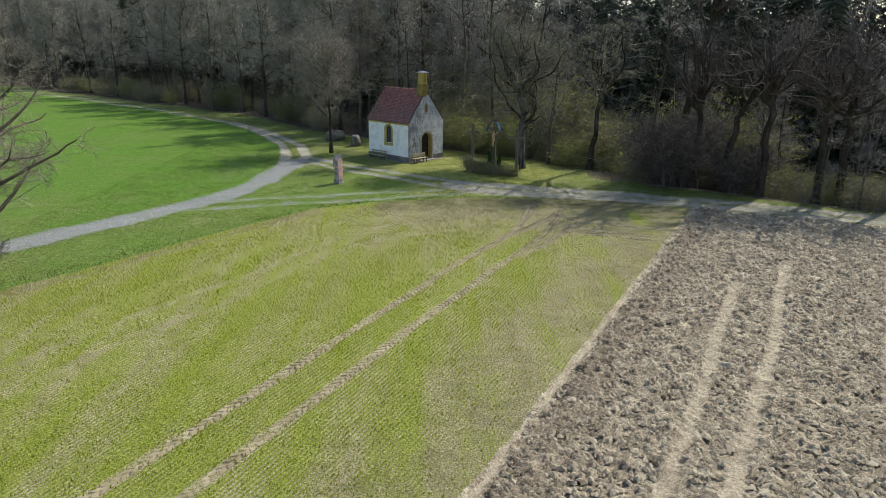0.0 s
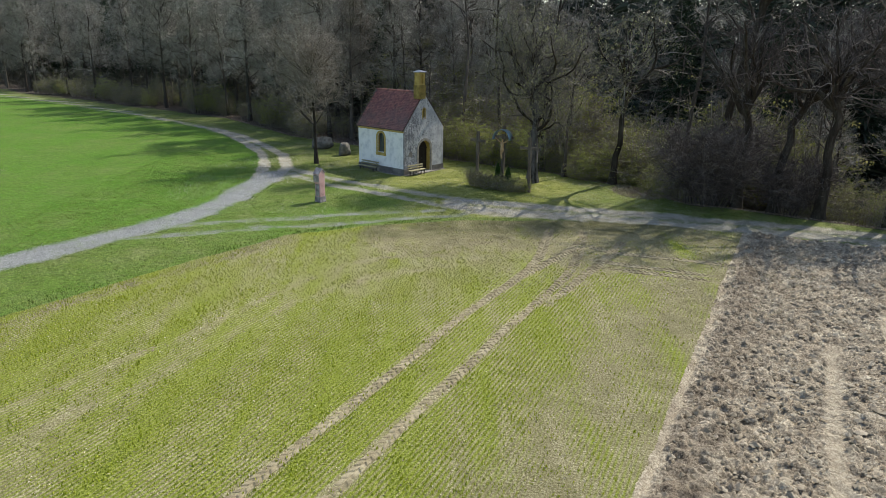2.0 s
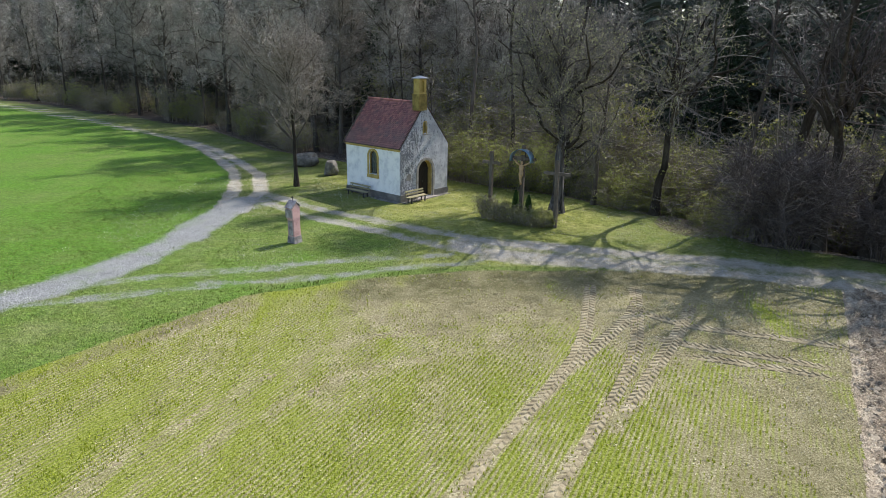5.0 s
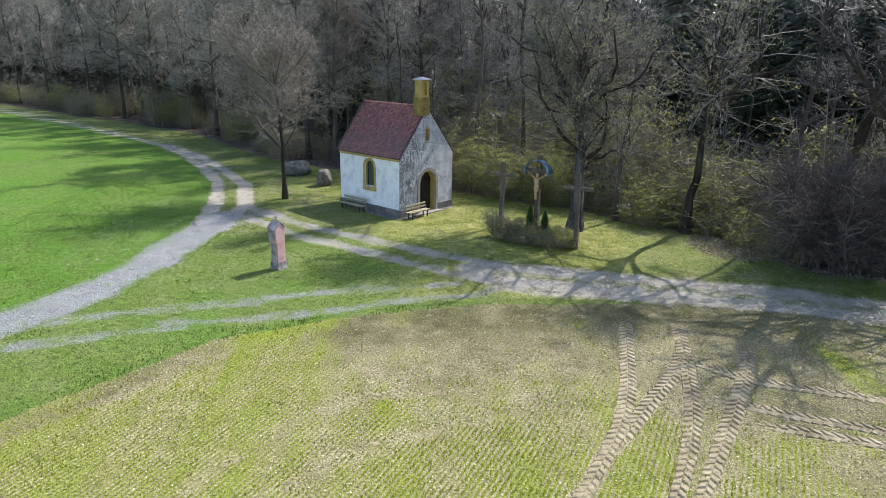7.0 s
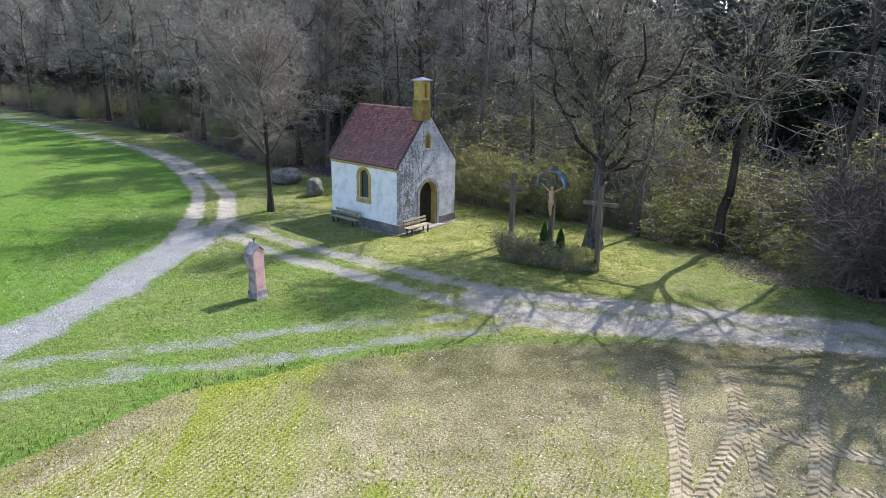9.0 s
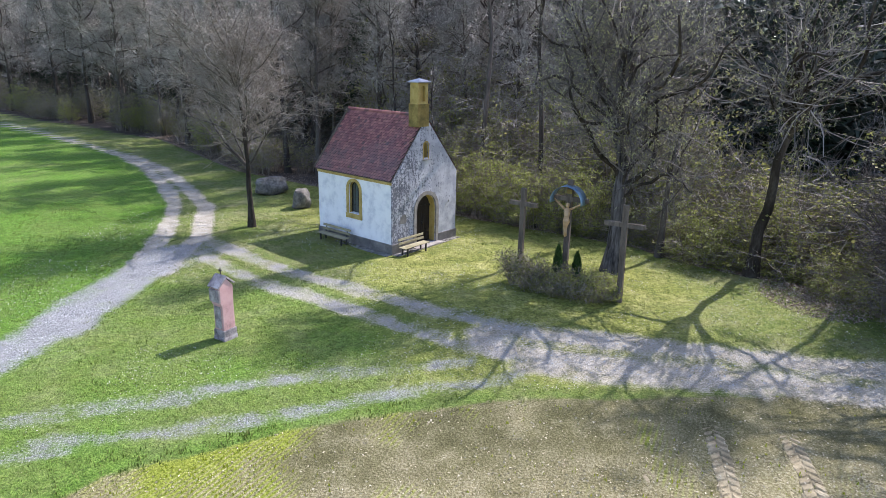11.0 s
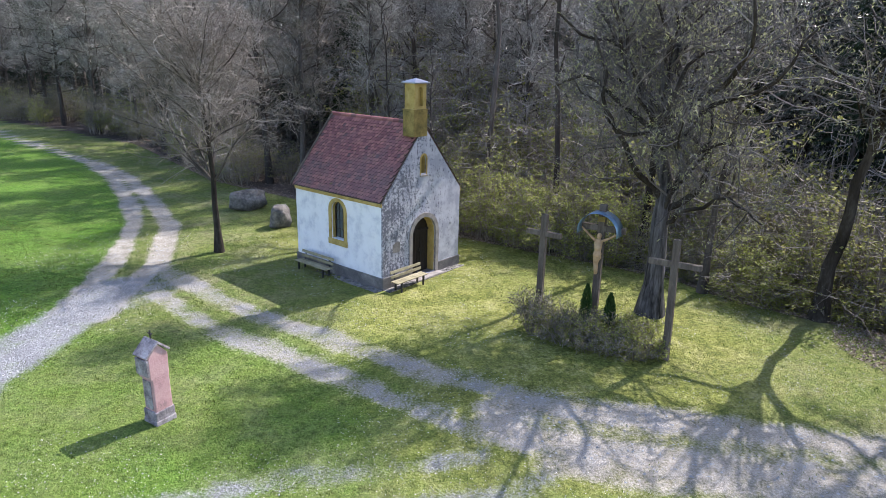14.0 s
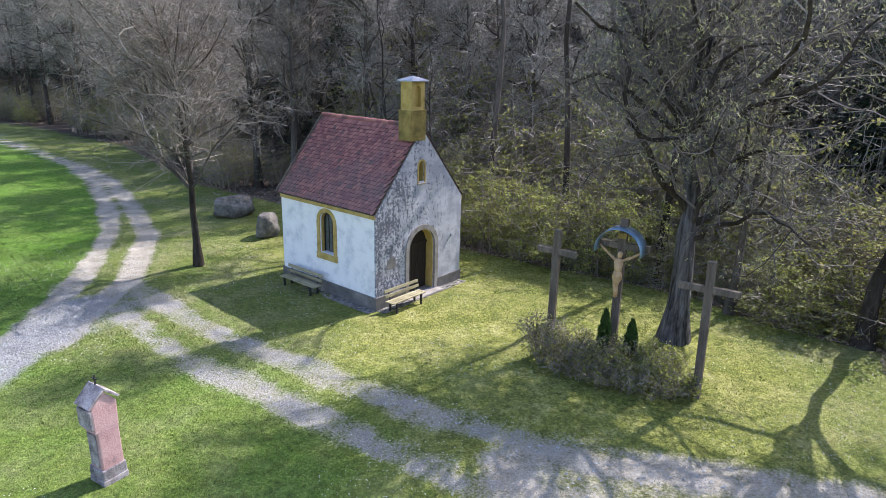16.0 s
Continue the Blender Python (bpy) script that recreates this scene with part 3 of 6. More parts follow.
        tagged(ob, label, "ground" if k in (0, 4) else name.replace("_", " "), kind="structure")


cover()


def turned_earth():
    """The ploughed ground that the camera passes, with its lumps: laid out along the furrow."""
    P, A = np.meshgrid(np.arange(0.0, 24, 0.058), np.arange(-4, 52, 0.062))
    x = 0.55 + P * 0.877 + A * 0.4806
    y = 11.8 - P * 0.4806 + A * 0.877
    n1, n2, n3 = rough(x, y, 0.34, 91, 2), rough(x, y, 0.15, 93, 2), rough(x, y, 0.9, 97, 2)
    roll = np.minimum.reduce([from_line(x, y, k) for k in ROLLED])
    flat = np.maximum(0.7 * step(0.36, 0.08, roll + 0.14 * n3 + 0.05 * n1), np.exp(-((P - 0.17 - 0.10 * n3) / 0.14) ** 4) * np.clip(0.65 + 1.0 * rough(x, y, 1.6, 99), 0, 1) * step(37, 27, y))
    lump = 0.19 * np.abs(n1) ** 0.8 + 0.15 * np.maximum(n2, -0.25) + 0.06 * n3 + 0.07 * step(0.55, 0.9, P) * step(2.2, 1.0, P)
    z = lie(x, y) - 0.09 + lump * (1 - 0.85 * flat) - 0.03 * flat
    keep = seen_area(x, y) & (y < field_y(x) + 0.1) & (x < 36)
    idx = np.arange(x.size).reshape(x.shape)
    q = np.stack([idx[:-1, :-1], idx[:-1, 1:], idx[1:, 1:], idx[1:, :-1]], -1).reshape(-1, 4)
    q = q[keep.ravel()[q].all(1)]
    used, inv = np.unique(q, return_inverse=True)
    xf, yf, zf, fl = (a.ravel()[used] for a in (x, y, z, flat))
    ob = raw("ploughed_strip", np.stack([xf, yf, zf], -1), inv.reshape(-1, 4), M_GROUND, smooth=True)
    one, nil = np.ones_like(xf), np.zeros_like(xf)
    pf = P.ravel()[used]
    damp_shade = step(0.35, 0.6, pf) * step(3.0, 0.9, pf + 0.5 * rough(xf, yf, 1.5, 98)) * 0.8
    for lay, cols in (("cover_a", (nil, nil, one, nil)), ("cover_b", (one, nil, fl, damp_shade))):
        at_ = ob.data.color_attributes.new(lay, "FLOAT_COLOR", "POINT")
        at_.data.foreach_set("color", np.stack(cols, -1).astype(np.float32).ravel())
    tagged(ob, "rough lumps of pale ploughed earth beside an open furrow", "ploughed field", kind="structure")


turned_earth()


# ---- trees ----
def tubes(P, R, sides):
    """P (n, k, 3) polylines, R (n, k) radii -> verts, quads. Two sides: a thin ribbon."""
    n, k, _ = P.shape
    T = np.gradient(P, axis=1)
    T /= np.linalg.norm(T, axis=2, keepdims=True) + 1e-9
    ref = np.where(np.abs(T[:, :1, 2:3]) > 0.9, np.array([[[1.0, 0, 0]]]), np.array([[[0, 0, 1.0]]]))
    A = np.cross(T, np.broadcast_to(ref, T.shape))
    A /= np.linalg.norm(A, axis=2, keepdims=True) + 1e-9
    B = np.cross(T, A)
    if sides == 2:
        w = (np.arange(n) * 2.399)[:, None, None]          # each ribbon turned its own way
        S = (A * np.cos(w) + B * np.sin(w)) * R[..., None]
        V = np.stack([P - S, P + S], 2)
    else:
        an = np.arange(sides) * 2 * math.pi / sides
        V = P[:, :, None] + R[:, :, None, None] * (A[:, :, None] * np.cos(an)[:, None] + B[:, :, None] * np.sin(an)[:, None])
    idx = np.arange(n * k * sides).reshape(n, k, sides)
    if sides == 2:
        q = np.stack([idx[:, :-1, 0], idx[:, :-1, 1], idx[:, 1:, 1], idx[:, 1:, 0]], -1)
    else:
        j = np.roll(idx, -1, axis=2)
        q = np.stack([idx[:, :-1], j[:, :-1], j[:, 1:], idx[:, 1:]], -1)
    return V.reshape(-1, 3), q.reshape(-1, 4)


def joined(pieces):
    vs, fs, o = [], [], 0
    for v, f in pieces:
        vs.append(v)
        fs.append(f + o)
        o += len(v)
    return np.concatenate(vs), np.concatenate(fs)


def sprigs(rng, P, count, t0, t1, spread, length, bend, k, grow_up=0.0, weights=None):
    """Child polylines on parent ones: count in all, from t0 to t1 along the parent, leaving it at about spread radians."""
    n, m, _ = P.shape
    own = rng.choice(n, count, p=weights)
    t = rng.uniform(t0, t1, count) * (m - 1)
    i = np.minimum(t.astype(int), m - 2)
    f = (t - i)[:, None]
    S = P[own, i] * (1 - f) + P[own, i + 1] * f
    D = P[own, i + 1] - P[own, i]
    D /= np.linalg.norm(D, axis=1, keepdims=True) + 1e-9
    side = rng.normal(size=(count, 3))
    side -= (side * D).sum(1, keepdims=True) * D
    side /= np.linalg.norm(side, axis=1, keepdims=True) + 1e-9
    a = rng.normal(spread, 0.18, count)[:, None]
    d = D * np.cos(a) + side * np.sin(a)
    L = length * rng.uniform(0.55, 1.25, count) * (1.15 - 0.6 * t / (m - 1))
    out = np.empty((count, k, 3))
    out[:, 0] = S
    cur = d
    for j in range(1, k):
        cur = cur + bend * rng.normal(size=(count, 3)) + np.array([0, 0, grow_up])
        cur /= np.linalg.norm(cur, axis=1, keepdims=True)
        out[:, j] = out[:, j - 1] + cur * (L / (k - 1))[:, None]
    return out, L


def taper(n, k, r0, r1):
    return np.broadcast_to(np.asarray(r0).reshape(-1, 1), (n, 1)) * np.linspace(1, r1, k)[None]


def bare_tree(name, seed, height, girth, first, limbs, limb_len, spread, up, twigs, label, m, twig_mat=None, lean=0.03, catkins=0, fork=1.0, drop=0.0, group="", twig_r=0.010, twig_len=0.8, boughs=8, thick=0.022, tip=0.18, crook=0.2, bark=None, bough_r=0.009, limb_bark=None, split=False):
    """A leafless broadleaf tree: trunk with limbs, and a crown of branches and twigs."""
    rng = np.random.default_rng(seed)
    z = np.linspace(0, 1, 9)
    T = np.stack([lean * height * z ** 1.3 + 0.012 * height * np.cumsum(rng.normal(size=9)) * z, 0.012 * height * np.cumsum(rng.normal(size=9)) * z, height * fork * z], -1)[None]
    tr = girth * (1 - (1 - tip) * z ** 0.8)[None]
    tr[:, 0] *= 1.45
    A, LA = sprigs(rng, T, limbs, first, 0.99, spread, limb_len, crook * 0.8, 11, up * 0.7)
    B, LB = sprigs(rng, A, limbs * boughs, 0.15, 1.0, 0.8, limb_len * 0.40, 0.26, 5, up * 0.4 - drop)
    C, LC = sprigs(rng, B, int(twigs * 0.13), 0.1, 1.0, 0.95, limb_len * 0.13 * twig_len + 0.3, 0.38, 4, 0.02 - drop)
    D, LD = sprigs(rng, C, int(twigs * 0.5), 0.1, 1.0, 0.95, 0.5 * twig_len, 0.45, 3, 0.04 - drop)
    D2, _ = sprigs(rng, B, int(twigs * 0.25), 0.2, 1.0, 1.0, 0.55 * twig_len, 0.45, 3, 0.04 - drop)
    tree = thing(name, m, label, "tree", group)
    LR = taper(len(A), 11, np.clip(thick * LA, 0.02, girth * 0.5), 0.3)
    if split:                                             # trees that stand close: trunk and each limb by themselves
        raw("trunk", *tubes(T, tr, 12), bark or M_BARK, tree, smooth=True)
        for j in range(len(A)):
            raw("limb", *tubes(A[j:j + 1], LR[j:j + 1], 6), limb_bark or bark or M_BARK, tree, smooth=True)
    else:
        raw("trunk", *joined([tubes(T, tr, 9), tubes(A, LR, 5)]), bark or M_BARK, tree, smooth=True)
    fine = [tubes(B, taper(len(B), 5, np.clip(bough_r * LB, 0.010, 0.045), 0.4), 3), tubes(C, taper(len(C), 4, twig_r * 1.5, 0.5), 2),
            tubes(np.concatenate([D, D2]), taper(len(D) + len(D2), 3, twig_r, 0.5), 2)]
    crown = raw("crown", *joined(fine), twig_mat or M_TWIG, tree)
    if catkins:
        H, _ = sprigs(rng, D, catkins, 0.2, 1.0, 0.9, 0.16, 0.1, 2, 0)
        hang = rng.normal(size=(len(H), 3)) + np.array([0, 0, -0.7])
        H[:, 1] = H[:, 0] + hang / np.linalg.norm(hang, axis=1, keepdims=True) * rng.uniform(0.06, 0.13, len(H))[:, None]
        tagged(raw("catkin_bloom", *tubes(H, taper(len(H), 2, 0.014, 0.7), 2), M_CATKIN, tree), kind="stuff")
    return tree


def leaf_quads(rng, S, size, flat=0.6):
    """Small leaves as bent four-sided blades at places S."""
    n = len(S)
    u = rng.normal(size=(n, 3))
    u[:, 2] *= flat
    u /= np.linalg.norm(u, axis=1, keepdims=True)
    w = np.cross(u, rng.normal(size=(n, 3)))
    w /= np.linalg.norm(w, axis=1, keepdims=True)
    s = (size * rng.uniform(0.6, 1.3, n))[:, None]
    V = np.stack([S, S + u * s * 0.5 + w * s * 0.32, S + u * s, S + u * s * 0.5 - w * s * 0.32], 1)
    return V.reshape(-1, 3), np.arange(4 * n).reshape(n, 4)


def bush(name, seed, width, height, stems, twigs, leaves, leaf, leaf_mat, twig_mat, label, m, category="bush", arch_over=0.0, twig_r=0.009, group="", stem_r=0.004):
    rng = np.random.default_rng(seed)
    k = 5
    a, r = rng.uniform(0, 2 * math.pi, stems), rng.uniform(0, 0.35, stems) * width / 2
    P = np.zeros((stems, k, 3))
    P[:, 0, :2] = np.stack([np.cos(a) * r, np.sin(a) * r], -1)
    out = rng.uniform(0.2, 1.0, stems)
    d = np.stack([np.cos(a) * out * width / 2 / (k - 1), np.sin(a) * out * width / 2 / (k - 1), height * rng.uniform(0.6, 1.0, stems) / (k - 1)], -1)
    for j in range(1, k):
        P[:, j] = P[:, j - 1] + d * np.array([1, 1, 1.35 - 0.17 * j - arch_over * j]) + 0.11 * height / k * rng.normal(size=(stems, 3))
    C, _ = sprigs(rng, P, twigs, 0.15, 1.0, 0.9, 0.26 * height + 0.1, 0.35, 4, 0.02)
    D, _ = sprigs(rng, C, twigs, 0.1, 1.0, 0.9, 0.13 * height + 0.1, 0.35, 3, 0.0)
    b = thing(name, m, label, category, group)
    raw("stem_clump", *tubes(P, taper(stems, k, stem_r * height + 0.007, 0.4), 4), twig_mat, b)
    tagged(raw("branchwork", *joined([tubes(C, taper(twigs, 4, twig_r * 1.2, 0.6), 2), tubes(D, taper(twigs, 3, twig_r, 0.5), 2)]), twig_mat, b), kind="stuff")
    if leaves:
        pts = np.concatenate([D.reshape(-1, 3), C.reshape(-1, 3)])
        S = pts[rng.integers(0, len(pts), leaves)] + 0.05 * rng.normal(size=(leaves, 3))
        raw("foliage", *leaf_quads(rng, S, leaf), leaf_mat, b)
    return b


def spray_shrub(name, seed, width, height, stems, sprays, clusters, each, leaf, leaf_mat, twig_mat, label, m, group=""):
    """A shrub of slender upright stems with flat side sprays, its young leaves gathered in clusters along them."""
    rng = np.random.default_rng(seed)
    k = 6
    a, r = rng.uniform(0, 2 * math.pi, stems), np.sqrt(rng.uniform(0, 1, stems)) * 0.55 * width / 2
    P = np.zeros((stems, k, 3))
    P[:, 0, :2] = np.stack([np.cos(a) * r, np.sin(a) * r], -1)
    tall = height * rng.uniform(0.45, 1.0, stems) * (1.1 - 0.45 * r / (width / 2))
    out = rng.uniform(0.05, 0.55, stems) * width / 2 / (k - 1)
    for j in range(1, k):
        P[:, j] = P[:, j - 1] + np.stack([np.cos(a) * out * (0.4 + 0.3 * j), np.sin(a) * out * (0.4 + 0.3 * j), tall / (k - 1)], -1) + 0.05 * height / k * rng.normal(size=(stems, 3))
    C, _ = sprigs(rng, P, sprays, 0.22, 1.0, 1.1, 0.30 * height + 0.15, 0.18, 4, 0.0)
    C[:, 1:, 2] = C[:, :1, 2] + 0.45 * (C[:, 1:, 2] - C[:, :1, 2])
    D, _ = sprigs(rng, C, sprays * 2, 0.2, 1.0, 0.8, 0.12 * height + 0.08, 0.22, 3, 0.0)
    b = thing(name, m, label, "shrub", group)
    raw("stem_clump", *tubes(P, taper(stems, k, rng.uniform(0.010, 0.024, stems), 0.35), 4), twig_mat, b)
    raw("branchwork", *joined([tubes(C, taper(sprays, 4, 0.0085, 0.5), 2), tubes(D, taper(sprays * 2, 3, 0.006, 0.5), 2)]), twig_mat, b)
    if clusters:
        pts = np.concatenate([D[:, 1:].reshape(-1, 3), C[:, 1:].reshape(-1, 3)])
        at_ = pts[rng.integers(0, len(pts), clusters)]
        S = np.repeat(at_, each, axis=0) + rng.normal(size=(clusters * each, 3)) * np.array([0.10, 0.10, 0.035])
        raw("foliage", *leaf_quads(rng, S, leaf, 0.35), leaf_mat, b)
    return b


def spruce(name, seed, height, m, label, group=""):
    rng = np.random.default_rng(seed)
    z = np.linspace(0, 1, 6)
    T = np.stack([0 * z, 0 * z, height * z], -1)[None]
    tree = thing(name, m, label, "tree", group)
    raw("trunk", *tubes(T, 0.22 * (1.02 - z)[None], 7), M_BARK, tree, smooth=True)
    n = 260
    h = height * rng.uniform(0.12, 1.0, n) ** 0.9
    a = rng.uniform(0, 2 * math.pi, n)
    L = (height - h) * 0.20 + 0.5
    P = np.zeros((n, 4, 3))
    for j in range(4):
        f = j / 3
        P[:, j] = np.stack([np.cos(a) * L * f, np.sin(a) * L * f, h - 0.35 * L * f + 0.12 * L * f * f], -1)
    C, _ = sprigs(rng, P, 2600, 0.1, 1.0, 0.8, 0.75, 0.15, 3, -0.22)
    raw("crown", *joined([tubes(P, taper(n, 4, 0.03, 0.3), 3), tubes(C, taper(2600, 3, 0.05, 0.5), 2)]), M_NEEDLE, tree)
    return tree


def at(x, y, turn=0.0, sink=0.05):
    return pose(x, y, float(lie(x, y)) - sink, 0, 0, turn)


# the wood: a few trees, each copied many times with its own turn and size
rng = np.random.default_rng(41)
far = Matrix.Translation((0, 400, -200))
WOOD = "trees of the wood"
kinds = []
for k in range(5):
    kinds.append(bare_tree("forest_tree", 100 + k, 19 + 1.2 * (k % 3), 0.21 + 0.03 * (k % 3), 0.20 + 0.06 * (k % 2), 38, 4.6 + 0.6 * (k % 2), 0.95, 0.07, 8500,
                           "tall bare grey-brown broadleaf tree at the wood's edge", far, M_TWIG if k != 2 else M_TWIG_PALE, 0.02, group=WOOD, twig_r=0.0115, twig_len=1.3, crook=0.3, thick=0.018, bough_r=0.016))
slim = [bare_tree("forest_tree", 120 + k, 16.5 + k, 0.15 + 0.03 * k, 0.30, 17, 3.6, 0.85, 0.09, 1700, "slender bare forest tree with a thin crown", far, M_TWIG, 0.05, group=WOOD, twig_r=0.0068, twig_len=1.0, crook=0.3, bough_r=0.012) for k in range(3)]
tall = bare_tree("forest_tree", 131, 24.0, 0.22, 0.58, 24, 4.6, 0.75, 0.08, 7000, "tall bare forest tree with a high crown", far, M_TWIG, 0.03, group=WOOD, twig_r=0.009, twig_len=1.2, crook=0.3, bough_r=0.014)
firs = [spruce("spruce", 200 + k, 21 + 2 * k, far, "tall dark green spruce among bare trees", WOOD) for k in range(2)]
spots = [(1.5, 80.5, 0), (5.0, 79.5, 1), (8.6, 78.6, 4), (12.2, 78.4, 2), (3.0, 85.0, 3), (7.0, 84.0, 2), (11.0, 83.5, 0), (15.5, 81.0, 1), (-2.5, 83.0, 4), (19.0, 79.5, 3), (14.5, 86.5, 4), (0.5, 90.0, 1), (23.0, 77.0, 0), (-9.5, 84.0, 0), (-14.2, 86.5, 3), (-16.6, 86.0, 1), (-31.5, 103.5, 0), (-40.5, 112.5, 3), (-50.5, 121, 1)]
tries = 0
while len(spots) < 215 and tries < 9000:
    tries += 1
    x = rng.uniform(-125, 62)
    d = 1.5 + 34 * rng.uniform(0, 1) ** 1.25
    y = float(wood_y(x)) + d * (1.3 if x < -10 else 1.0)
    near_sq = 2.6 if d < 14 else 3.6
    if x < -45 and rng.uniform() < 0.5:
        continue
    if -9 < x < 40 and d < (13 if x < 4 else 22) and rng.uniform() < 0.55:
        continue
    if -1 < x < 17 and d < 5:
        continue
    if all((x - p[0]) ** 2 + (y - p[1]) ** 2 > near_sq ** 2 for p in spots):
        spots.append((x, y, 5 if (rng.uniform() < (0.36 if x < 14 else 0.45) and d > (17 if x < 14 else 12)) else int(rng.integers(0, 5))))
for x, y, k in spots:
    src = firs[int(rng.integers(0, 2))] if k == 5 else kinds[k]
    s = float(rng.uniform(0.82, 1.12))
    back = y - float(wood_y(x))
    if x > -9 and back < 24 and y < (77 if x < 14 else 84 - x * 0.5):
        src = slim[int(rng.integers(0, 3))]       # thin at the wood's sunny foot, dense behind
        s *= 0.62 + 0.02 * min(back, 18)
        if 6 < x < 24 and back < 13 and rng.uniform() < 0.65:
            continue
    copy_thing(src, at(x, y, float(rng.uniform(0, 360)), 0.15) @ Matrix.Diagonal((s, s, s * float(rng.uniform(0.92, 1.08)), 1)))
for x, y, s in ((8.8, 64.6, 1.0), (5.4, 68.6, 0.95), (18.6, 56.6, 0.95), (2.0, 73.0, 1.0)):
    copy_thing(tall, at(x, y, 40 * x, 0.15) @ Matrix.Diagonal((s, s, s, 1)))
for k in [tall] + kinds + slim + firs:
    for o in (*k.children_recursive, k):
        bpy.data.objects.remove(o)


def deep_wood():
    """The depth of the wood behind the first trees: stems and boughs that nobody could count."""
    r = np.random.default_rng(77)
    n = 1500
    x = r.uniform(-190, 120, n)
    y = wood_y(x) + r.uniform(34, 75, n)
    z0 = lie(x, y)
    h = r.uniform(14, 26, n) + 6 * step(0, 12, x)
    lx, ly = r.normal(size=n) * 2.4, r.normal(size=n) * 2.4
    P = np.stack([np.stack([x + lx * f, y + ly * f, z0 + h * f], -1) for f in (0, 0.4, 0.75, 1.0)], 1)
    C, _ = sprigs(r, P, 30000, 0.02, 1.0, 1.0, 3.2, 0.45, 4, 0.03)
    U, _ = sprigs(r, C, 60000, 0.2, 1.0, 1.0, 1.9, 0.5, 3, 0.03)
    stems = tubes(P, taper(n, 4, r.uniform(0.07, 0.22, n), 0.3), 4)
    # far conifers close the view between the stems: drooping boughs round each stem
    g = 800
    gx = np.concatenate([r.uniform(-12, 95, 600), r.uniform(-170, -12, 200)])
    gy = wood_y(gx) + r.uniform(27, 62, g)
    gh = r.uniform(17, 29, g)
    k = 130
    u = r.uniform(0.02, 1.0, (g, k)) ** 0.85
    an = r.uniform(0, 2 * math.pi, (g, k))
    reach = (1 - u) * gh[:, None] * 0.17 + 0.5
    zb = lie(gx, gy)[:, None] + u * gh[:, None]
    N = np.stack([np.stack([gx[:, None] + np.cos(an) * reach * f, gy[:, None] + np.sin(an) * reach * f, zb - 0.30 * reach * f * f], -1) for f in (0.1, 0.6, 1.0)], 2).reshape(-1, 3, 3)
    NS, _ = sprigs(r, N, 60000, 0.1, 1.0, 0.9, 0.9, 0.2, 3, -0.2)
    tagged(raw("far_conifers", *joined([tubes(N, taper(len(N), 3, 0.20, 0.35), 2), tubes(NS, taper(len(NS), 3, 0.09, 0.4), 2)]), M_FAR_NEEDLE), "dark spruces deep in the bare wood", "conifers", kind="stuff")
    # brush between the stems
    m = 46000
    bx = r.uniform(-120, 75, m)
    by = wood_y(bx) + 4 + 46 * r.uniform(0, 1, m)
    bz = lie(bx, by) + 4.5 * r.uniform(0, 1, m) ** 1.8
    Q = np.empty((m, 3, 3))
    Q[:, 0] = np.stack([bx, by, bz], -1)
    d = r.normal(size=(m, 3)) * np.array([1, 1, 0.8])
    d /= np.linalg.norm(d, axis=1, keepdims=True)
    Q[:, 1] = Q[:, 0] + d * 0.5
    Q[:, 2] = Q[:, 1] + (d + 0.5 * r.normal(size=(m, 3))) * 0.45
    tagged(raw("brushwood", *tubes(Q, taper(m, 3, r.uniform(0.015, 0.05, m), 0.5), 2), M_BRUSH), "dim tangled brushwood between the trees", "brushwood", kind="stuff")
    ob = raw("far_wood", *joined([stems, tubes(C, taper(len(C), 4, 0.055, 0.4), 2), tubes(U, taper(len(U), 3, 0.032, 0.5), 2)]), M_FAR)
    tagged(ob, "dim depth of a bare wood, stems and boughs", "wood", kind="stuff")


deep_wood()


# ---- materials of built things ----
def plaster(name, dirty_shaded):
    """Limewashed plaster: soft blotches, and black weather streaks where rain runs down. The front's shade is painted
    in as grey-blue.
    """
    m, n, l, b = shader(name, 0.92, 0.2)
    v = coords(n, l)
    blot, fine = fog(n, l, v, 1.7, 6, 0.65), fog(n, l, v, 26.0, 4)
    c = ramp(n, l, blot, [(0.33, (0.66, 0.67, 0.70)), (0.50, (0.86, 0.86, 0.86)), (0.68, (0.91, 0.91, 0.91))])
    if dirty_shaded:
        run = fog(n, l, coords(n, l, 0, (2.6, 2.6, 0.55)), 1.5, 8, 0.72)
        spot = fog(n, l, v, 8.5, 6, 0.75)
        sx = n.new("ShaderNodeSeparateXYZ")
        l.new(coords(n, l), sx.inputs[0])
        lee = calc(n, l, "MULTIPLY", calc(n, l, "SUBTRACT", 2.6, sx.outputs[0]), 0.022)
        f = calc(n, l, "ADD", calc(n, l, "ADD", calc(n, l, "MULTIPLY", run, 0.45), calc(n, l, "MULTIPLY", spot, 0.55)), lee)
        # grey-blue tone: grime together with the front wall's shade, painted in
        c = mix(n, l, ramp(n, l, blot, [(0.34, grey(0.35)), (0.56, grey(1.0))]), c, (0.41, 0.415, 0.46))
        c = mix(n, l, ramp(n, l, f, [(0.515, grey(0)), (0.56, grey(0.85))]), c, (0.085, 0.09, 0.11))
    l.new(c, b.inputs["Base Color"])
    relief(n, l, b, calc(n, l, "ADD", fine, blot), 0.35, 0.02)
    return m


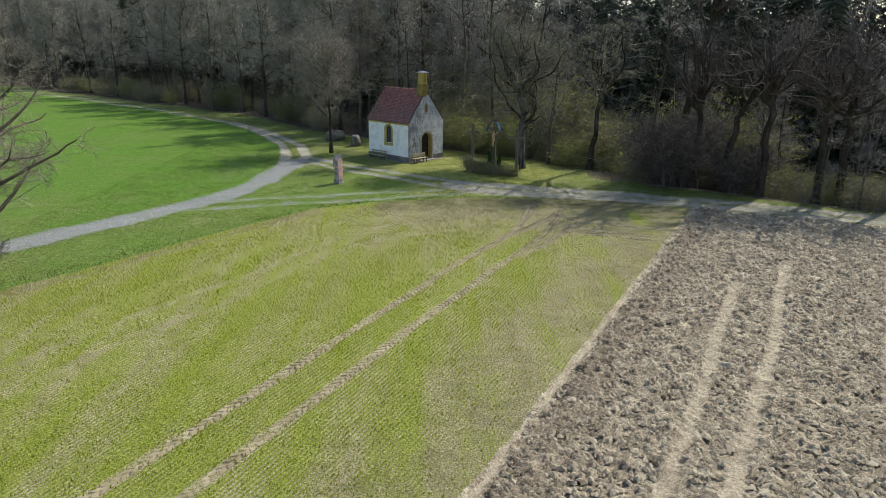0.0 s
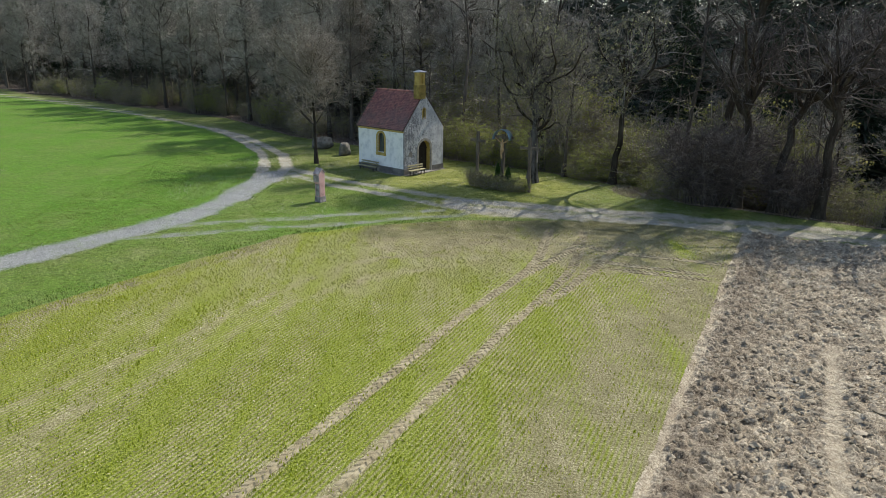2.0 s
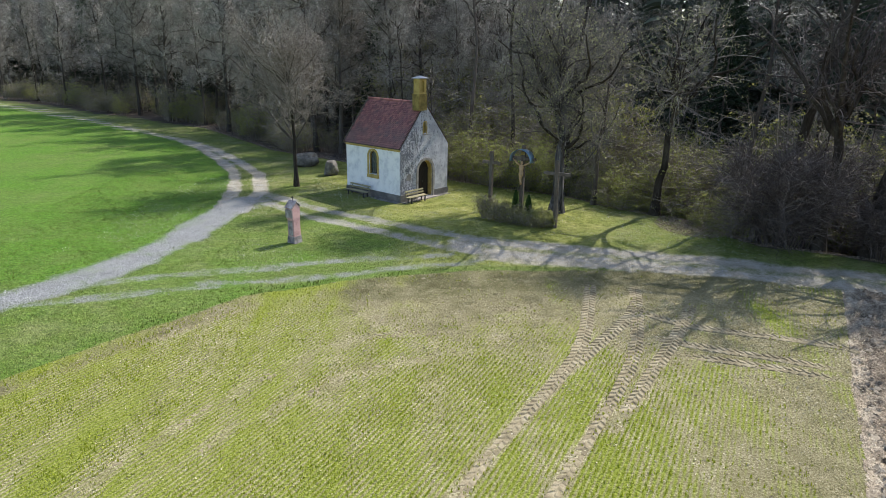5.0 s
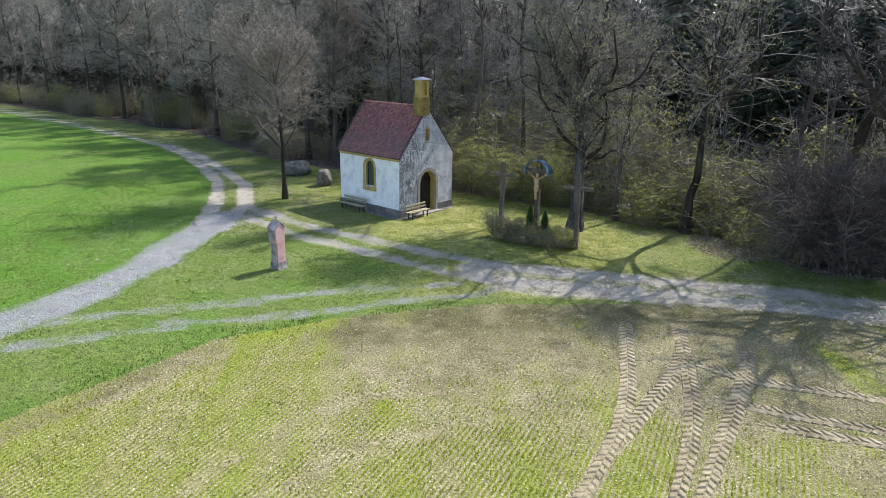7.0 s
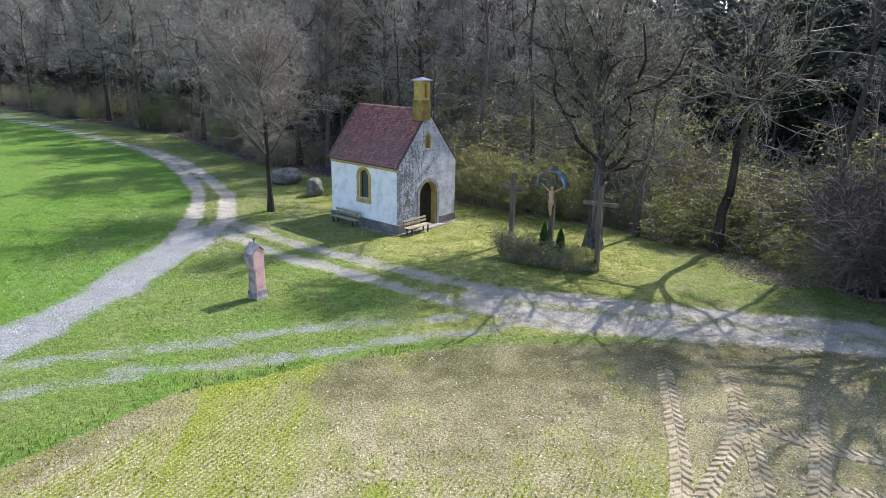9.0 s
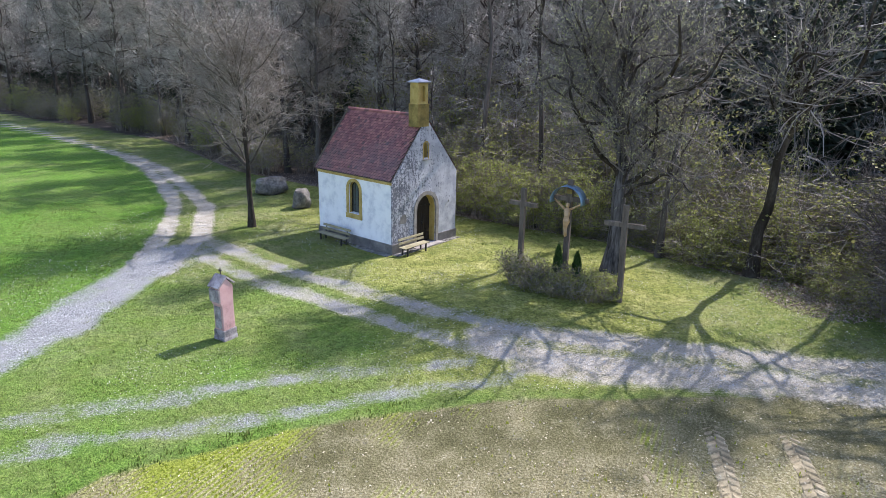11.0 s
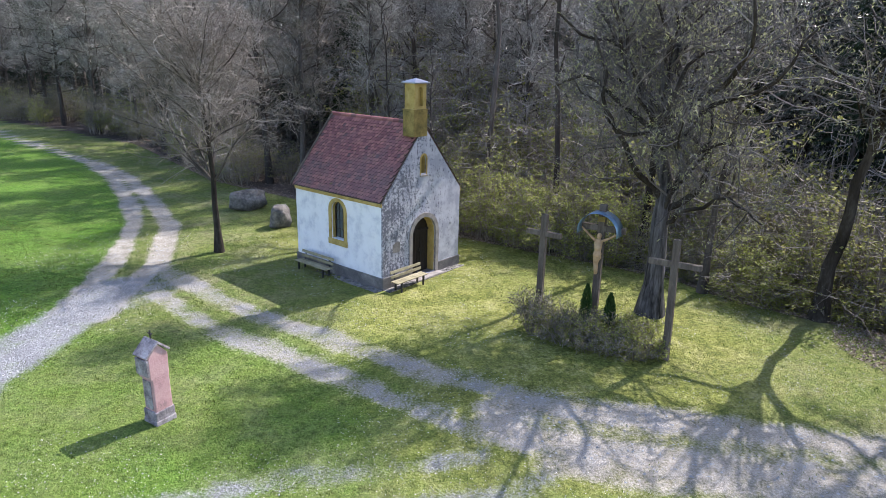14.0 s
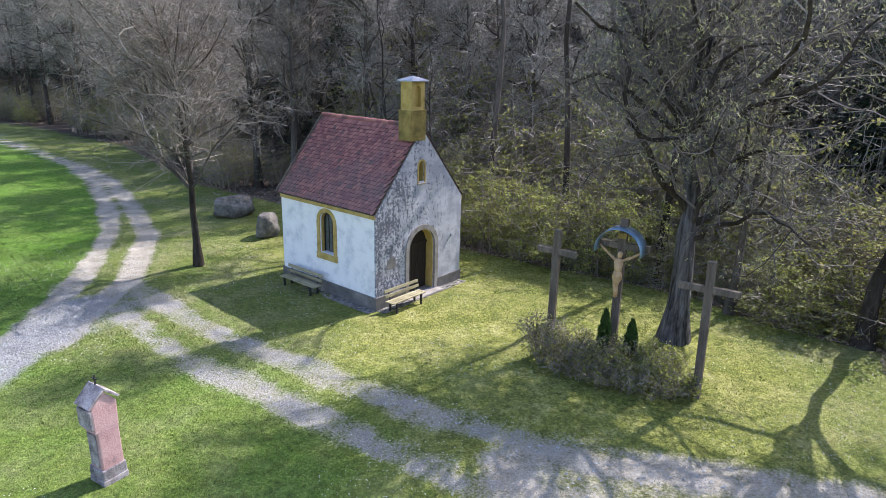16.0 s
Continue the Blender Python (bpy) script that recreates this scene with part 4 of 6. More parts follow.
M_WHITE, M_FRONT = plaster("white_limewash", False), plaster("weathered_shaded_limewash", True)
M_PLINTH = mottled("plinth_render", [(0.3, (0.075, 0.072, 0.072)), (0.52, (0.165, 0.155, 0.145)), (0.7, (0.30, 0.28, 0.25))], 1.6, 0.95, 0.5, 24)
M_OCHRE = mottled("ochre_paint", [(0.3, (0.27, 0.185, 0.045)), (0.5, (0.46, 0.335, 0.10)), (0.7, (0.56, 0.43, 0.17))], 2.6, 0.85, 0.3, 30)
M_OCHRE_OLD = mottled("mossy_ochre_paint", [(0.32, (0.10, 0.085, 0.03)), (0.5, (0.27, 0.20, 0.06)), (0.68, (0.42, 0.31, 0.10))], 2.2, 0.9, 0.4, 26)
M_SANDSTONE = mottled("grey_sandstone", [(0.3, (0.16, 0.145, 0.13)), (0.52, (0.30, 0.275, 0.25)), (0.7, (0.40, 0.37, 0.33))], 2.5, 0.9, 0.4, 30)
M_DOOR = mottled("dark_door_wood", [(0.3, (0.012, 0.009, 0.008)), (0.6, (0.030, 0.023, 0.019)), (0.8, (0.05, 0.04, 0.034))], 3.0, 0.7, 0.4, 30, (1, 1, 0.15))
M_LEAD = mottled("dark_metal", [(0.3, (0.03, 0.03, 0.03)), (0.7, (0.09, 0.085, 0.08))], 5, 0.5, 0.1, 30, metal=0.4)
M_ZINC = mottled("weathered_sheet_metal", [(0.3, (0.36, 0.37, 0.39)), (0.7, (0.56, 0.57, 0.60))], 3, 0.42, 0.1, 30, metal=0.75, spec=0.5)
M_COPPER = mottled("blue_green_sheet_metal", [(0.3, (0.10, 0.17, 0.23)), (0.6, (0.22, 0.34, 0.44)), (0.8, (0.42, 0.52, 0.60))], 2.5, 0.35, 0.1, 30, metal=0.5, spec=0.5)
M_OLDWOOD = mottled("weathered_grey_wood", [(0.3, (0.060, 0.048, 0.036)), (0.5, (0.135, 0.11, 0.085)), (0.7, (0.235, 0.20, 0.155))], 2.0, 0.9, 0.6, 22, (3, 3, 0.35))
M_SLAT = mottled("bench_wood", [(0.3, (0.17, 0.15, 0.085)), (0.5, (0.29, 0.26, 0.15)), (0.7, (0.40, 0.36, 0.23))], 2.4, 0.8, 0.4, 24, per_object=0.2)
M_CARVED = mottled("pale_carved_wood", [(0.3, (0.40, 0.25, 0.12)), (0.6, (0.58, 0.40, 0.22)), (0.8, (0.66, 0.49, 0.30))], 4, 0.6, 0.2, 30)
M_PINK = mottled("pink_sandstone", [(0.30, (0.27, 0.18, 0.18)), (0.44, (0.56, 0.33, 0.315)), (0.58, (0.64, 0.41, 0.39)), (0.72, (0.68, 0.54, 0.52))], 2.2, 0.92, 0.5, 26)
M_GREYPINK = mottled("lichened_sandstone", [(0.34, (0.10, 0.092, 0.096)), (0.5, (0.31, 0.27, 0.272)), (0.64, (0.50, 0.465, 0.46))], 2.8, 0.95, 0.6, 24)
M_BOULDER = mottled("boulder_stone", [(0.32, (0.06, 0.056, 0.05)), (0.5, (0.16, 0.15, 0.132)), (0.66, (0.29, 0.27, 0.235)), (0.8, (0.19, 0.19, 0.08))], 1.9, 0.95, 1.0, 7)
M_COBBLE = mottled("cobbles", [(0.3, (0.09, 0.085, 0.08)), (0.5, (0.20, 0.19, 0.175)), (0.7, (0.33, 0.31, 0.28))], 6, 0.9, 0.5, 30, per_object=0.3)
glass, gn, gl, gb = shader("old_window_glass", 0.12, 0.5)
gb.inputs["Base Color"].default_value = (0.16, 0.19, 0.19, 1)
gb.inputs["Transmission Weight"].default_value = 0.35
relief(gn, gl, gb, fog(gn, gl, coords(gn, gl), 5.0, 2), 0.25, 0.02)


def tile_material():
    m, n, l, b = shader("clay_tiles", 0.85, 0.25)
    g, oi, v = n.new("ShaderNodeNewGeometry"), n.new("ShaderNodeObjectInfo"), n.new("ShaderNodeNewGeometry")
    one = calc(n, l, "FRACT", calc(n, l, "ADD", g.outputs["Random Per Island"], oi.outputs["Random"]))
    pos = n.new("ShaderNodeMapping")
    l.new(v.outputs["Position"], pos.inputs["Vector"])
    big, fine = fog(n, l, pos.outputs["Vector"], 0.8, 5, 0.65), fog(n, l, pos.outputs["Vector"], 24, 4)
    sz = n.new("ShaderNodeSeparateXYZ")
    l.new(v.outputs["Position"], sz.inputs[0])
    c = ramp(n, l, one, [(0.0, (0.21, 0.09, 0.085)), (0.5, (0.32, 0.135, 0.12)), (0.85, (0.42, 0.185, 0.15)), (1.0, (0.13, 0.085, 0.08))])
    age = calc(n, l, "ADD", calc(n, l, "MULTIPLY", calc(n, l, "SUBTRACT", 6.4, sz.outputs[2]), 0.2), calc(n, l, "MULTIPLY", calc(n, l, "SUBTRACT", big, 0.5), 1.7))
    age = calc(n, l, "ADD", age, calc(n, l, "MULTIPLY", calc(n, l, "SUBTRACT", fine, 0.5), 0.8))
    c = mix(n, l, ramp(n, l, age, [(0.05, grey(0)), (0.75, grey(0.78))]), c, (0.20, 0.145, 0.135))
    moss = fog(n, l, pos.outputs["Vector"], 2.3, 5, 0.7)
    c = mix(n, l, ramp(n, l, moss, [(0.64, grey(0)), (0.70, grey(0.75))]), c, (0.13, 0.12, 0.03))
    l.new(c, b.inputs["Base Color"])
    relief(n, l, b, fine, 0.4, 0.01)
    return m


M_TILE = tile_material()
# near-black side faces: the shade line under each tile row, painted
M_TILE_EDGE_SHADE = mottled("tile_edge_shade", [(0.3, (0.030, 0.022, 0.020)), (0.7, (0.075, 0.05, 0.042))], 5, 0.95, 0.2, 30)

# ---- the chapel ----
CH_TURN, CH_W, CH_D, CH_EAVE, CH_TOP, CH_Z = 49.0, 4.98, 5.55, 3.74, 6.66, 0.12
CHAPEL = pose(-3.28, 60.3, CH_Z, 0, 0, CH_TURN)
PITCH = (CH_TOP - CH_EAVE) / (CH_W / 2)
TURN_LEFT = pose(0, 0, 0, 0, 0, 90)       # a plate of x, z turned so that it runs into the depth


def chapel():
    W, D, E, T, th = CH_W, CH_D, CH_EAVE, CH_TOP, 0.5
    c = thing("chapel", CHAPEL, "small white chapel with red tiled roof and ochre bell turret", "chapel")
    door_hole = arch(2.545, 0.765, 0.12, 1.95, 0.80)
    slot = arch(2.465, 0.16, 4.68, 5.28, 0.18, 8)
    front = plate([(0, 0), (W, 0), (W, E), (W / 2, T), (0, E)], [door_hole[:], slot], 0.07)
    part("wall", front, M_FRONT, c, "grey-white plaster stained with black weather streaks")
    win = arch(2.70, 0.40, 1.72, 2.98, 0.42)
    side = plate([(0.07, 0), (D, 0), (D, E), (0.07, E)], [win], th)
    bmesh.ops.transform(side, matrix=Matrix(((0, 1, 0, 0), (1, 0, 0, 0), (0, 0, 1, 0), (0, 0, 0, 1))), verts=side.verts[:])
    bmesh.ops.recalc_face_normals(side, faces=side.faces[:])
    part("wall", side, M_WHITE, c, "clean white limewashed plaster")
    other = plate([(0.07, 0), (D, 0), (D, E), (0.07, E)], [], th)
    bmesh.ops.transform(other, matrix=Matrix(((0, 1, 0, W - th), (1, 0, 0, 0), (0, 0, 1, 0), (0, 0, 0, 1))), verts=other.verts[:])
    bmesh.ops.recalc_face_normals(other, faces=other.faces[:])
    part("wall", other, M_FRONT, c)
    back = plate([(th, 0), (W - th, 0), (W - th, E), (W / 2, T - 0.6), (th, E)], [], th, D - th)
    part("wall", back, M_FRONT, c)
    part("niche_lining", plate(arch(2.465, 0.20, 4.64, 5.28, 0.22, 8) + arch(2.465, 0.16, 4.64, 5.28, 0.18, 8)[::-1], [], 0.24, 0.07), M_OCHRE, c)
    # plinth, proud of the walls, broken at the door
    p, h = 0.05, 0.56
    for x0, y0, x1, y1 in ((-p, -p, 1.58, 0), (3.51, -p, W + p, 0), (-p, 0, 0, D + p), (W, 0, W + p, D + p)):
        part("plinth", box(bmesh.new(), x0, y0, -0.25, x1, y1, h + (0.0 if x0 < 1 else -0.06), 0.02), M_PLINTH, c)
    # cornice under the eaves
    for x0, x1 in ((-0.07, 0.0), (W, W + 0.07)):
        part("cornice", box(bmesh.new(), x0, 0.0, E - 0.16, x1, D, E - 0.02, 0.015), M_OCHRE, c)
    # door: stone surround, ochre reveal, step, two dark leaves and a fanlight
    outer, inner = arch(2.545, 0.96, -0.05, 1.95, 1.0), arch(2.545, 0.765, -0.05, 1.95, 0.80)
    part("door_surround", plate(outer + inner[::-1], [], 0.09, -0.045), M_SANDSTONE, c, "grey sandstone pointed arch")
    lining = plate(arch(2.545, 0.82, 0.12, 1.95, 0.855) + arch(2.545, 0.73, 0.12, 1.95, 0.765)[::-1], [], 0.40, 0.072)
    part("reveal", lining, M_OCHRE, c)
    part("step", box(bmesh.new(), 1.55, -0.38, -0.2, 3.54, 0.5, 0.10, 0.02), M_SANDSTONE, c)
    door = part("door", plate(arch(2.545, 0.72, 0.12, 1.95, 0.755), [], 0.05, 0.42), M_DOOR, c, "dark brown wooden door")
    for k in range(8):
        x = 1.86 + 0.172 * k
        part("plank", box(bmesh.new(), x, 0.395, 0.14, x + 0.16, 0.418, 2.0, 0.006), M_DOOR, door)
    part("transom", box(bmesh.new(), 1.83, 0.36, 2.0, 3.26, 0.418, 2.11, 0.01), M_DOOR, door)
    part("middle_post", box(bmesh.new(), 2.52, 0.38, 0.14, 2.57, 0.417, 2.0, 0.008), M_DOOR, door)
    part("door_handle", box(bmesh.new(), 2.60, 0.33, 1.10, 2.64, 0.394, 1.24, 0.008), M_LEAD, door)
    # slot window in the gable
    part("niche_surround", plate(arch(2.465, 0.23, 4.60, 5.28, 0.25, 8) + arch(2.465, 0.16, 4.60, 5.28, 0.18, 8)[::-1], [], 0.06, -0.02), M_OCHRE, c)
    part("niche_back", plate(arch(2.465, 0.159, 4.68, 5.28, 0.179, 8), [], 0.04, 0.28), M_OCHRE_OLD, c)
    part("niche_sill", box(bmesh.new(), 2.22, -0.06, 4.55, 2.71, 0.2, 4.62, 0.01), M_SANDSTONE, c)
    part("bare_patch", plate([(0.58, 1.52), (0.98, 1.50), (1.06, 1.62), (1.03, 1.92), (0.8, 1.98), (0.6, 1.86)], [], 0.008, -0.008), M_PLINTH, c, "patch where the plaster has fallen off")
    part("letter_hook", box(bmesh.new(), 4.30, -0.05, 2.10, 4.36, 0.0, 2.22, 0.01), M_ZINC, c)

    # window: everything is made in x, z and turned on to the side wall
    def turned(bm):
        bmesh.ops.transform(bm, matrix=Matrix(((0, 1, 0, 0), (1, 0, 0, 0), (0, 0, 1, 0), (0, 0, 0, 1))), verts=bm.verts[:])
        bmesh.ops.recalc_face_normals(bm, faces=bm.faces[:])
        return bm
    wi = new("window")
    wi.parent = c
    part("window_surround", turned(plate(arch(2.72, 0.58, 1.46, 2.95, 0.60) + arch(2.72, 0.40, 1.46, 2.98, 0.42)[::-1], [], 0.06, -0.03)), M_OCHRE, wi, "ochre painted round-arched surround")
    part("window_sill", turned(box(bmesh.new(), 2.12, -0.06, 1.45, 3.32, 0.12, 1.70, 0.015)), M_OCHRE, wi)
    part("window_reveal", turned(plate(arch(2.70, 0.398, 1.70, 2.98, 0.418) + arch(2.72, 0.37, 1.70, 2.98, 0.39)[::-1], [], 0.22, 0.04)), M_OCHRE, wi)
    part("window_frame", turned(plate(arch(2.72, 0.372, 1.70, 2.98, 0.392) + arch(2.72, 0.32, 1.76, 2.98, 0.34)[::-1], [], 0.05, 0.18)), M_DOOR, wi)
    part("pane", turned(plate(arch(2.72, 0.33, 1.74, 2.98, 0.35), [], 0.012, 0.215)), glass, wi)
    for z in (2.12, 2.52, 2.92):
        part("glazing_bar", turned(box(bmesh.new(), 2.40, 0.19, z, 3.04, 0.212, z + 0.03)), M_LEAD, wi)
    for x in (2.60, 2.82):
        part("glazing_bar", turned(box(bmesh.new(), x, 0.188, 1.76, x + 0.025, 0.213, 3.3)), M_LEAD, wi)

    # bell turret on the gable
    t = new("bell_turret")
    t.parent = c
    t.matrix_basis = pose(2.22, 0.26, 6.05)
    part("turret_base", box(bmesh.new(), -0.41, -0.30, 0.20, 0.41, 0.34, 1.26, 0.015), M_OCHRE_OLD, t)
    part("turret_band", box(bmesh.new(), -0.43, -0.32, 1.26, 0.43, 0.36, 1.32, 0.012), M_OCHRE_OLD, t)
    ho = arch(0, 0.16, 1.44, 2.02, 0.18, 8)
    part("turret_front", plate([(-0.36, 1.32), (0.36, 1.32), (0.36, 2.34), (-0.36, 2.34)], [ho], 0.14, -0.26), M_OCHRE, t)
    part("turret_back", plate([(-0.36, 1.32), (0.36, 1.32), (0.36, 2.34), (-0.36, 2.34)], [], 0.08, 0.20), M_OCHRE, t)
    for x0, x1 in ((-0.36, -0.21), (0.21, 0.36)):
        part("turret_side", box(bmesh.new(), x0, -0.12, 1.32, x1, 0.20, 2.34), M_OCHRE, t)
    part("turret_niche", box(bmesh.new(), -0.205, -0.10, 1.33, 0.205, -0.02, 2.32), M_OCHRE, t)
    cap = bmesh.new()
    box(cap, -0.47, -0.38, 2.34, 0.47, 0.40, 2.39, 0.012)
    vs = [cap.verts.new(p) for p in ((-0.47, -0.38, 2.392), (0.47, -0.38, 2.392), (0.47, 0.40, 2.392), (-0.47, 0.40, 2.392), (0, 0.01, 2.55))]
    for k in range(4):
        cap.faces.new((vs[k], vs[(k + 1) % 4], vs[4]))
    part("turret_cap", cap, M_ZINC, t, "pale sheet-metal cap")

    # roof: boards under tiles, verge and ridge
    over = 0.06
    roof = new("roof")
    roof.parent = c
    slope = math.atan(PITCH)
    eave_x, eave_z = -over, E - over * PITCH
    for sgn in (-1, 1):
        deck = bmesh.new()
        ax, az = W / 2 + sgn * (W / 2 + over), E - over * PITCH
        lift = 0.02
        pts = [(ax, 0.02, az + lift), (W / 2, 0.02, T + lift), (W / 2, D + 0.12, T + lift), (ax, D + 0.12, az + lift)]
        lo = [deck.verts.new((x, y, z)) for x, y, z in pts]
        hi = [deck.verts.new((x, y, z + 0.05)) for x, y, z in pts]
        for f in ((0, 1, 2, 3), (7, 6, 5, 4), (0, 4, 5, 1), (1, 5, 6, 2), (2, 6, 7, 3), (3, 7, 4, 0)):
            deck.faces.new([(lo + hi)[k] for k in f])
        bmesh.ops.recalc_face_normals(deck, faces=deck.faces[:])
        part("roof_deck", deck, M_OLDWOOD, roof)
    run = math.hypot(W / 2 + over, (W / 2 + over) * PITCH)
    verge = bmesh.new()
    box(verge, -0.02, D + 0.10, -0.05, run - 0.02, D + 0.19, 0.13, 0.01, pose(eave_x, 0, eave_z + 0.07, 0, -math.degrees(slope), 0))
    part("verge", verge, M_OLDWOOD, roof, "mossy weathered verge board")
    for k in range(15):
        y = 0.70 + k * 0.335
        if y > D:
            break
        r = bmesh.new()
        bmesh.ops.create_cone(r, cap_ends=True, segments=12, radius1=0.115, radius2=0.10, depth=0.38, matrix=pose(W / 2, y + 0.17, T + 0.08, 90, 0, 0))
        part("ridge_tile", r, M_TILE, roof)
    return c, roof, slope, run, (eave_x, eave_z)


CH, ROOF, SLOPE, RUN, EAVE_AT = chapel()

# a strip of small paving along the chapel's foot, and a mat of cobbles at its door
def paving(name, x0, y0, nx, ny, size, label):
    p = thing(name, CHAPEL, label, "paving", kind="structure")
    bm = bmesh.new()
    box(bm, 0, 0, 0, size * 0.92, size * 0.92, 0.10, 0.012)
    first = part("cobble", bm, M_COBBLE, p, m=pose(x0, y0, -0.02))
    r = random.Random(5)
    for i in range(nx):
        for j in range(ny):
            if i or j:
                o = new("cobble", first.data)
                o.parent = p
                o.matrix_basis = pose(x0 + i * size + r.uniform(-0.008, 0.008), y0 + j * size, -0.035 + r.uniform(-0.012, 0.02), r.uniform(-3, 3), r.uniform(-3, 3), r.uniform(-4, 4))


paving("paving_side", -0.42, 0.0, 3, 40, 0.125, "strip of small grey cobbles along the white chapel wall")
paving("paving_front", 0.0, -0.42, 40, 3, 0.125, "strip of grey cobbles before the chapel front")


# ---- benches ----
def bench(m, length, label):
    b = thing("bench", m, label, "bench", "benches at the chapel")
    for x in (0.25, length - 0.25):
        leg = bmesh.new()
        box(leg, x - 0.03, 0.02, 0.0, x + 0.03, 0.10, 0.42, 0.01)
        box(leg, x - 0.03, 0.38, 0.0, x + 0.03, 0.45, 0.42, 0.01)
        box(leg, x - 0.028, 0.02, 0.38, x + 0.028, 0.45, 0.43, 0.01)
        box(leg, x - 0.025, 0.40, 0.40, x + 0.025, 0.45, 0.88, 0.01, pose(0, 0, 0) @ Matrix.Translation((0, 0.43, 0.42)) @ pose(0, 0, 0, -12) @ Matrix.Translation((0, -0.43, -0.42)))
        part("leg", leg, M_LEAD, b)
    for k in range(3):
        part("seat_slat", box(bmesh.new(), 0, 0.02 + 0.145 * k, 0.43, length, 0.15 + 0.145 * k, 0.47, 0.012), M_SLAT, b)
    for k in range(2):
        s = box(bmesh.new(), 0, -0.018, -0.06, length, 0.018, 0.06, 0.012, pose(0, 0.445 + 0.04 * k, 0.63 + 0.19 * k, -12))
        part("back_slat", s, M_SLAT, b)
    return b


IN = CHAPEL
bench(IN @ pose(-0.80, 4.85, 0.02, 0, 0, -90), 2.15, "weathered greenish wooden bench against the white side wall")
bench(IN @ pose(0.12, -0.80, 0.02, 0, 0, 0), 1.85, "weathered wooden bench before the stained chapel front")


# ---- wayside shrine pillar ----
def shrine():
    s = thing("wayside_shrine", pose(-8.45, 50.05, float(lie(-8.4, 50)) - 0.06, 0.8, -1.2, 57), "pink sandstone wayside shrine pillar with small gabled head", "shrine")
    part("footing", box(bmesh.new(), -0.30, -0.27, 0, 0.30, 0.27, 0.20, 0.03), M_GREYPINK, s)
    base = bmesh.new()
    box(base, -0.285, -0.26, 0.18, 0.285, 0.26, 0.46, 0.03)
    part("base", base, M_GREYPINK, s)
    sh = bmesh.new()
    box(sh, -0.25, -0.238, 0.44, 0.25, 0.22, 1.42, 0.025)
    for v in sh.verts:
        if v.co.z > 1.0:
            v.co.x *= 0.97
    part("shaft", sh, M_PINK, s, "pink sandstone shaft, grey on its weather side")
    part("panel", box(bmesh.new(), -0.275, -0.15, 0.52, -0.248, 0.15, 1.34, 0.008), M_GREYPINK, s)
    h = plate([(-0.29, 1.40), (0.25, 1.40), (0.27, 2.02), (0.0, 2.33), (-0.30, 2.02)], [], 0.48, -0.242)
    bmesh.ops.bevel(h, geom=[e for e in h.edges if e.calc_length() > 0.3], offset=0.015, segments=1, affect="EDGES")
    part("head", h, M_PINK, s)
    part("relief", plate(arch(0, 0.16, 1.52, 1.85, 0.14, 8), [], 0.03, 0.24), M_GREYPINK, s)
    for sg in (-1, 1):
        r = box(bmesh.new(), -0.03, -0.28, -0.028, 0.50 if sg < 0 else 0.44, 0.27, 0.028, 0.012, pose(0, 0, 2.39) @ pose(0, 0, 0, 0, 43 if sg > 0 else 137, 0))
        part("roof_slab", r, M_GREYPINK, s, "lichened grey stone roof slab")
    part("corbel", box(bmesh.new(), -0.36, -0.24, 1.52, -0.28, 0.24, 1.98, 0.02), M_GREYPINK, s)
    f = bmesh.new()
    box(f, -0.014, -0.014, 2.40, 0.014, 0.014, 2.66)
    box(f, -0.014, -0.08, 2.56, 0.014, 0.08, 2.588)
    part("finial", f, M_LEAD, s, "small dark metal cross")


shrine()


# ---- the three crosses ----
def cross(x, y, z0, turn, tall, arm_z, arm, thick, label, lean=(0, 0)):
    c = thing("wooden_cross", pose(x, y, z0, lean[0], lean[1], turn), label, "cross", "three wooden crosses")
    p = bmesh.new()
    box(p, -thick / 2, -thick * 0.42, -0.1, thick / 2, thick * 0.42, tall, 0.02)
    part("post", p, M_OLDWOOD, c)
    a = box(bmesh.new(), -arm, -thick * 0.40, arm_z - thick * 0.42, arm, thick * 0.36, arm_z + thick * 0.42, 0.018)
    part("crossbeam", a, M_OLDWOOD, c)
    return c


cross(2.70, 57.0, 0.22, -35, 4.15, 3.45, 0.66, 0.22, "weathered grey wooden cross behind a low hedge", (0.6, 0.5))
cross(6.45, 54.0, 0.22, -35, 4.13, 3.32, 0.82, 0.22, "weathered grey wooden cross beside the hedge and an old tree", (0.5, -1.2))
CROSS_M = pose(4.66, 56.6, 0.22, 0, 0, -34)
mid_cross = cross(4.66, 56.6, 0.22, -34, 4.62, 3.78, 0.84, 0.24, "tall wooden cross under a curved sheet-metal canopy")
hood = bmesh.new()
ring = []
for k in range(19):
    a = math.pi * (k / 18 * 1.12 - 0.06)
    ring.append([hood.verts.new((-rr * math.cos(a), yy, 3.72 + (0.68 if rr > 0.73 else 0.66) * math.sin(a))) for rr, yy in ((0.72, -0.52), (0.74, 0.08), (0.72, 0.08), (0.70, -0.52))])
for r0, r1 in zip(ring[:-1], ring[1:]):
    for k in range(4):
        hood.faces.new((r0[k], r0[(k + 1) % 4], r1[(k + 1) % 4], r1[k]))
hood.faces.new(ring[0])
hood.faces.new(ring[-1][::-1])
bmesh.ops.recalc_face_normals(hood, faces=hood.faces[:])
part("canopy", hood, M_COPPER, mid_cross, "curved blue-grey sheet-metal canopy", smooth=True)
part("title_board", box(bmesh.new(), -0.13, -0.13, 4.02, 0.13, -0.10, 4.20, 0.006), M_OCHRE_OLD, mid_cross)


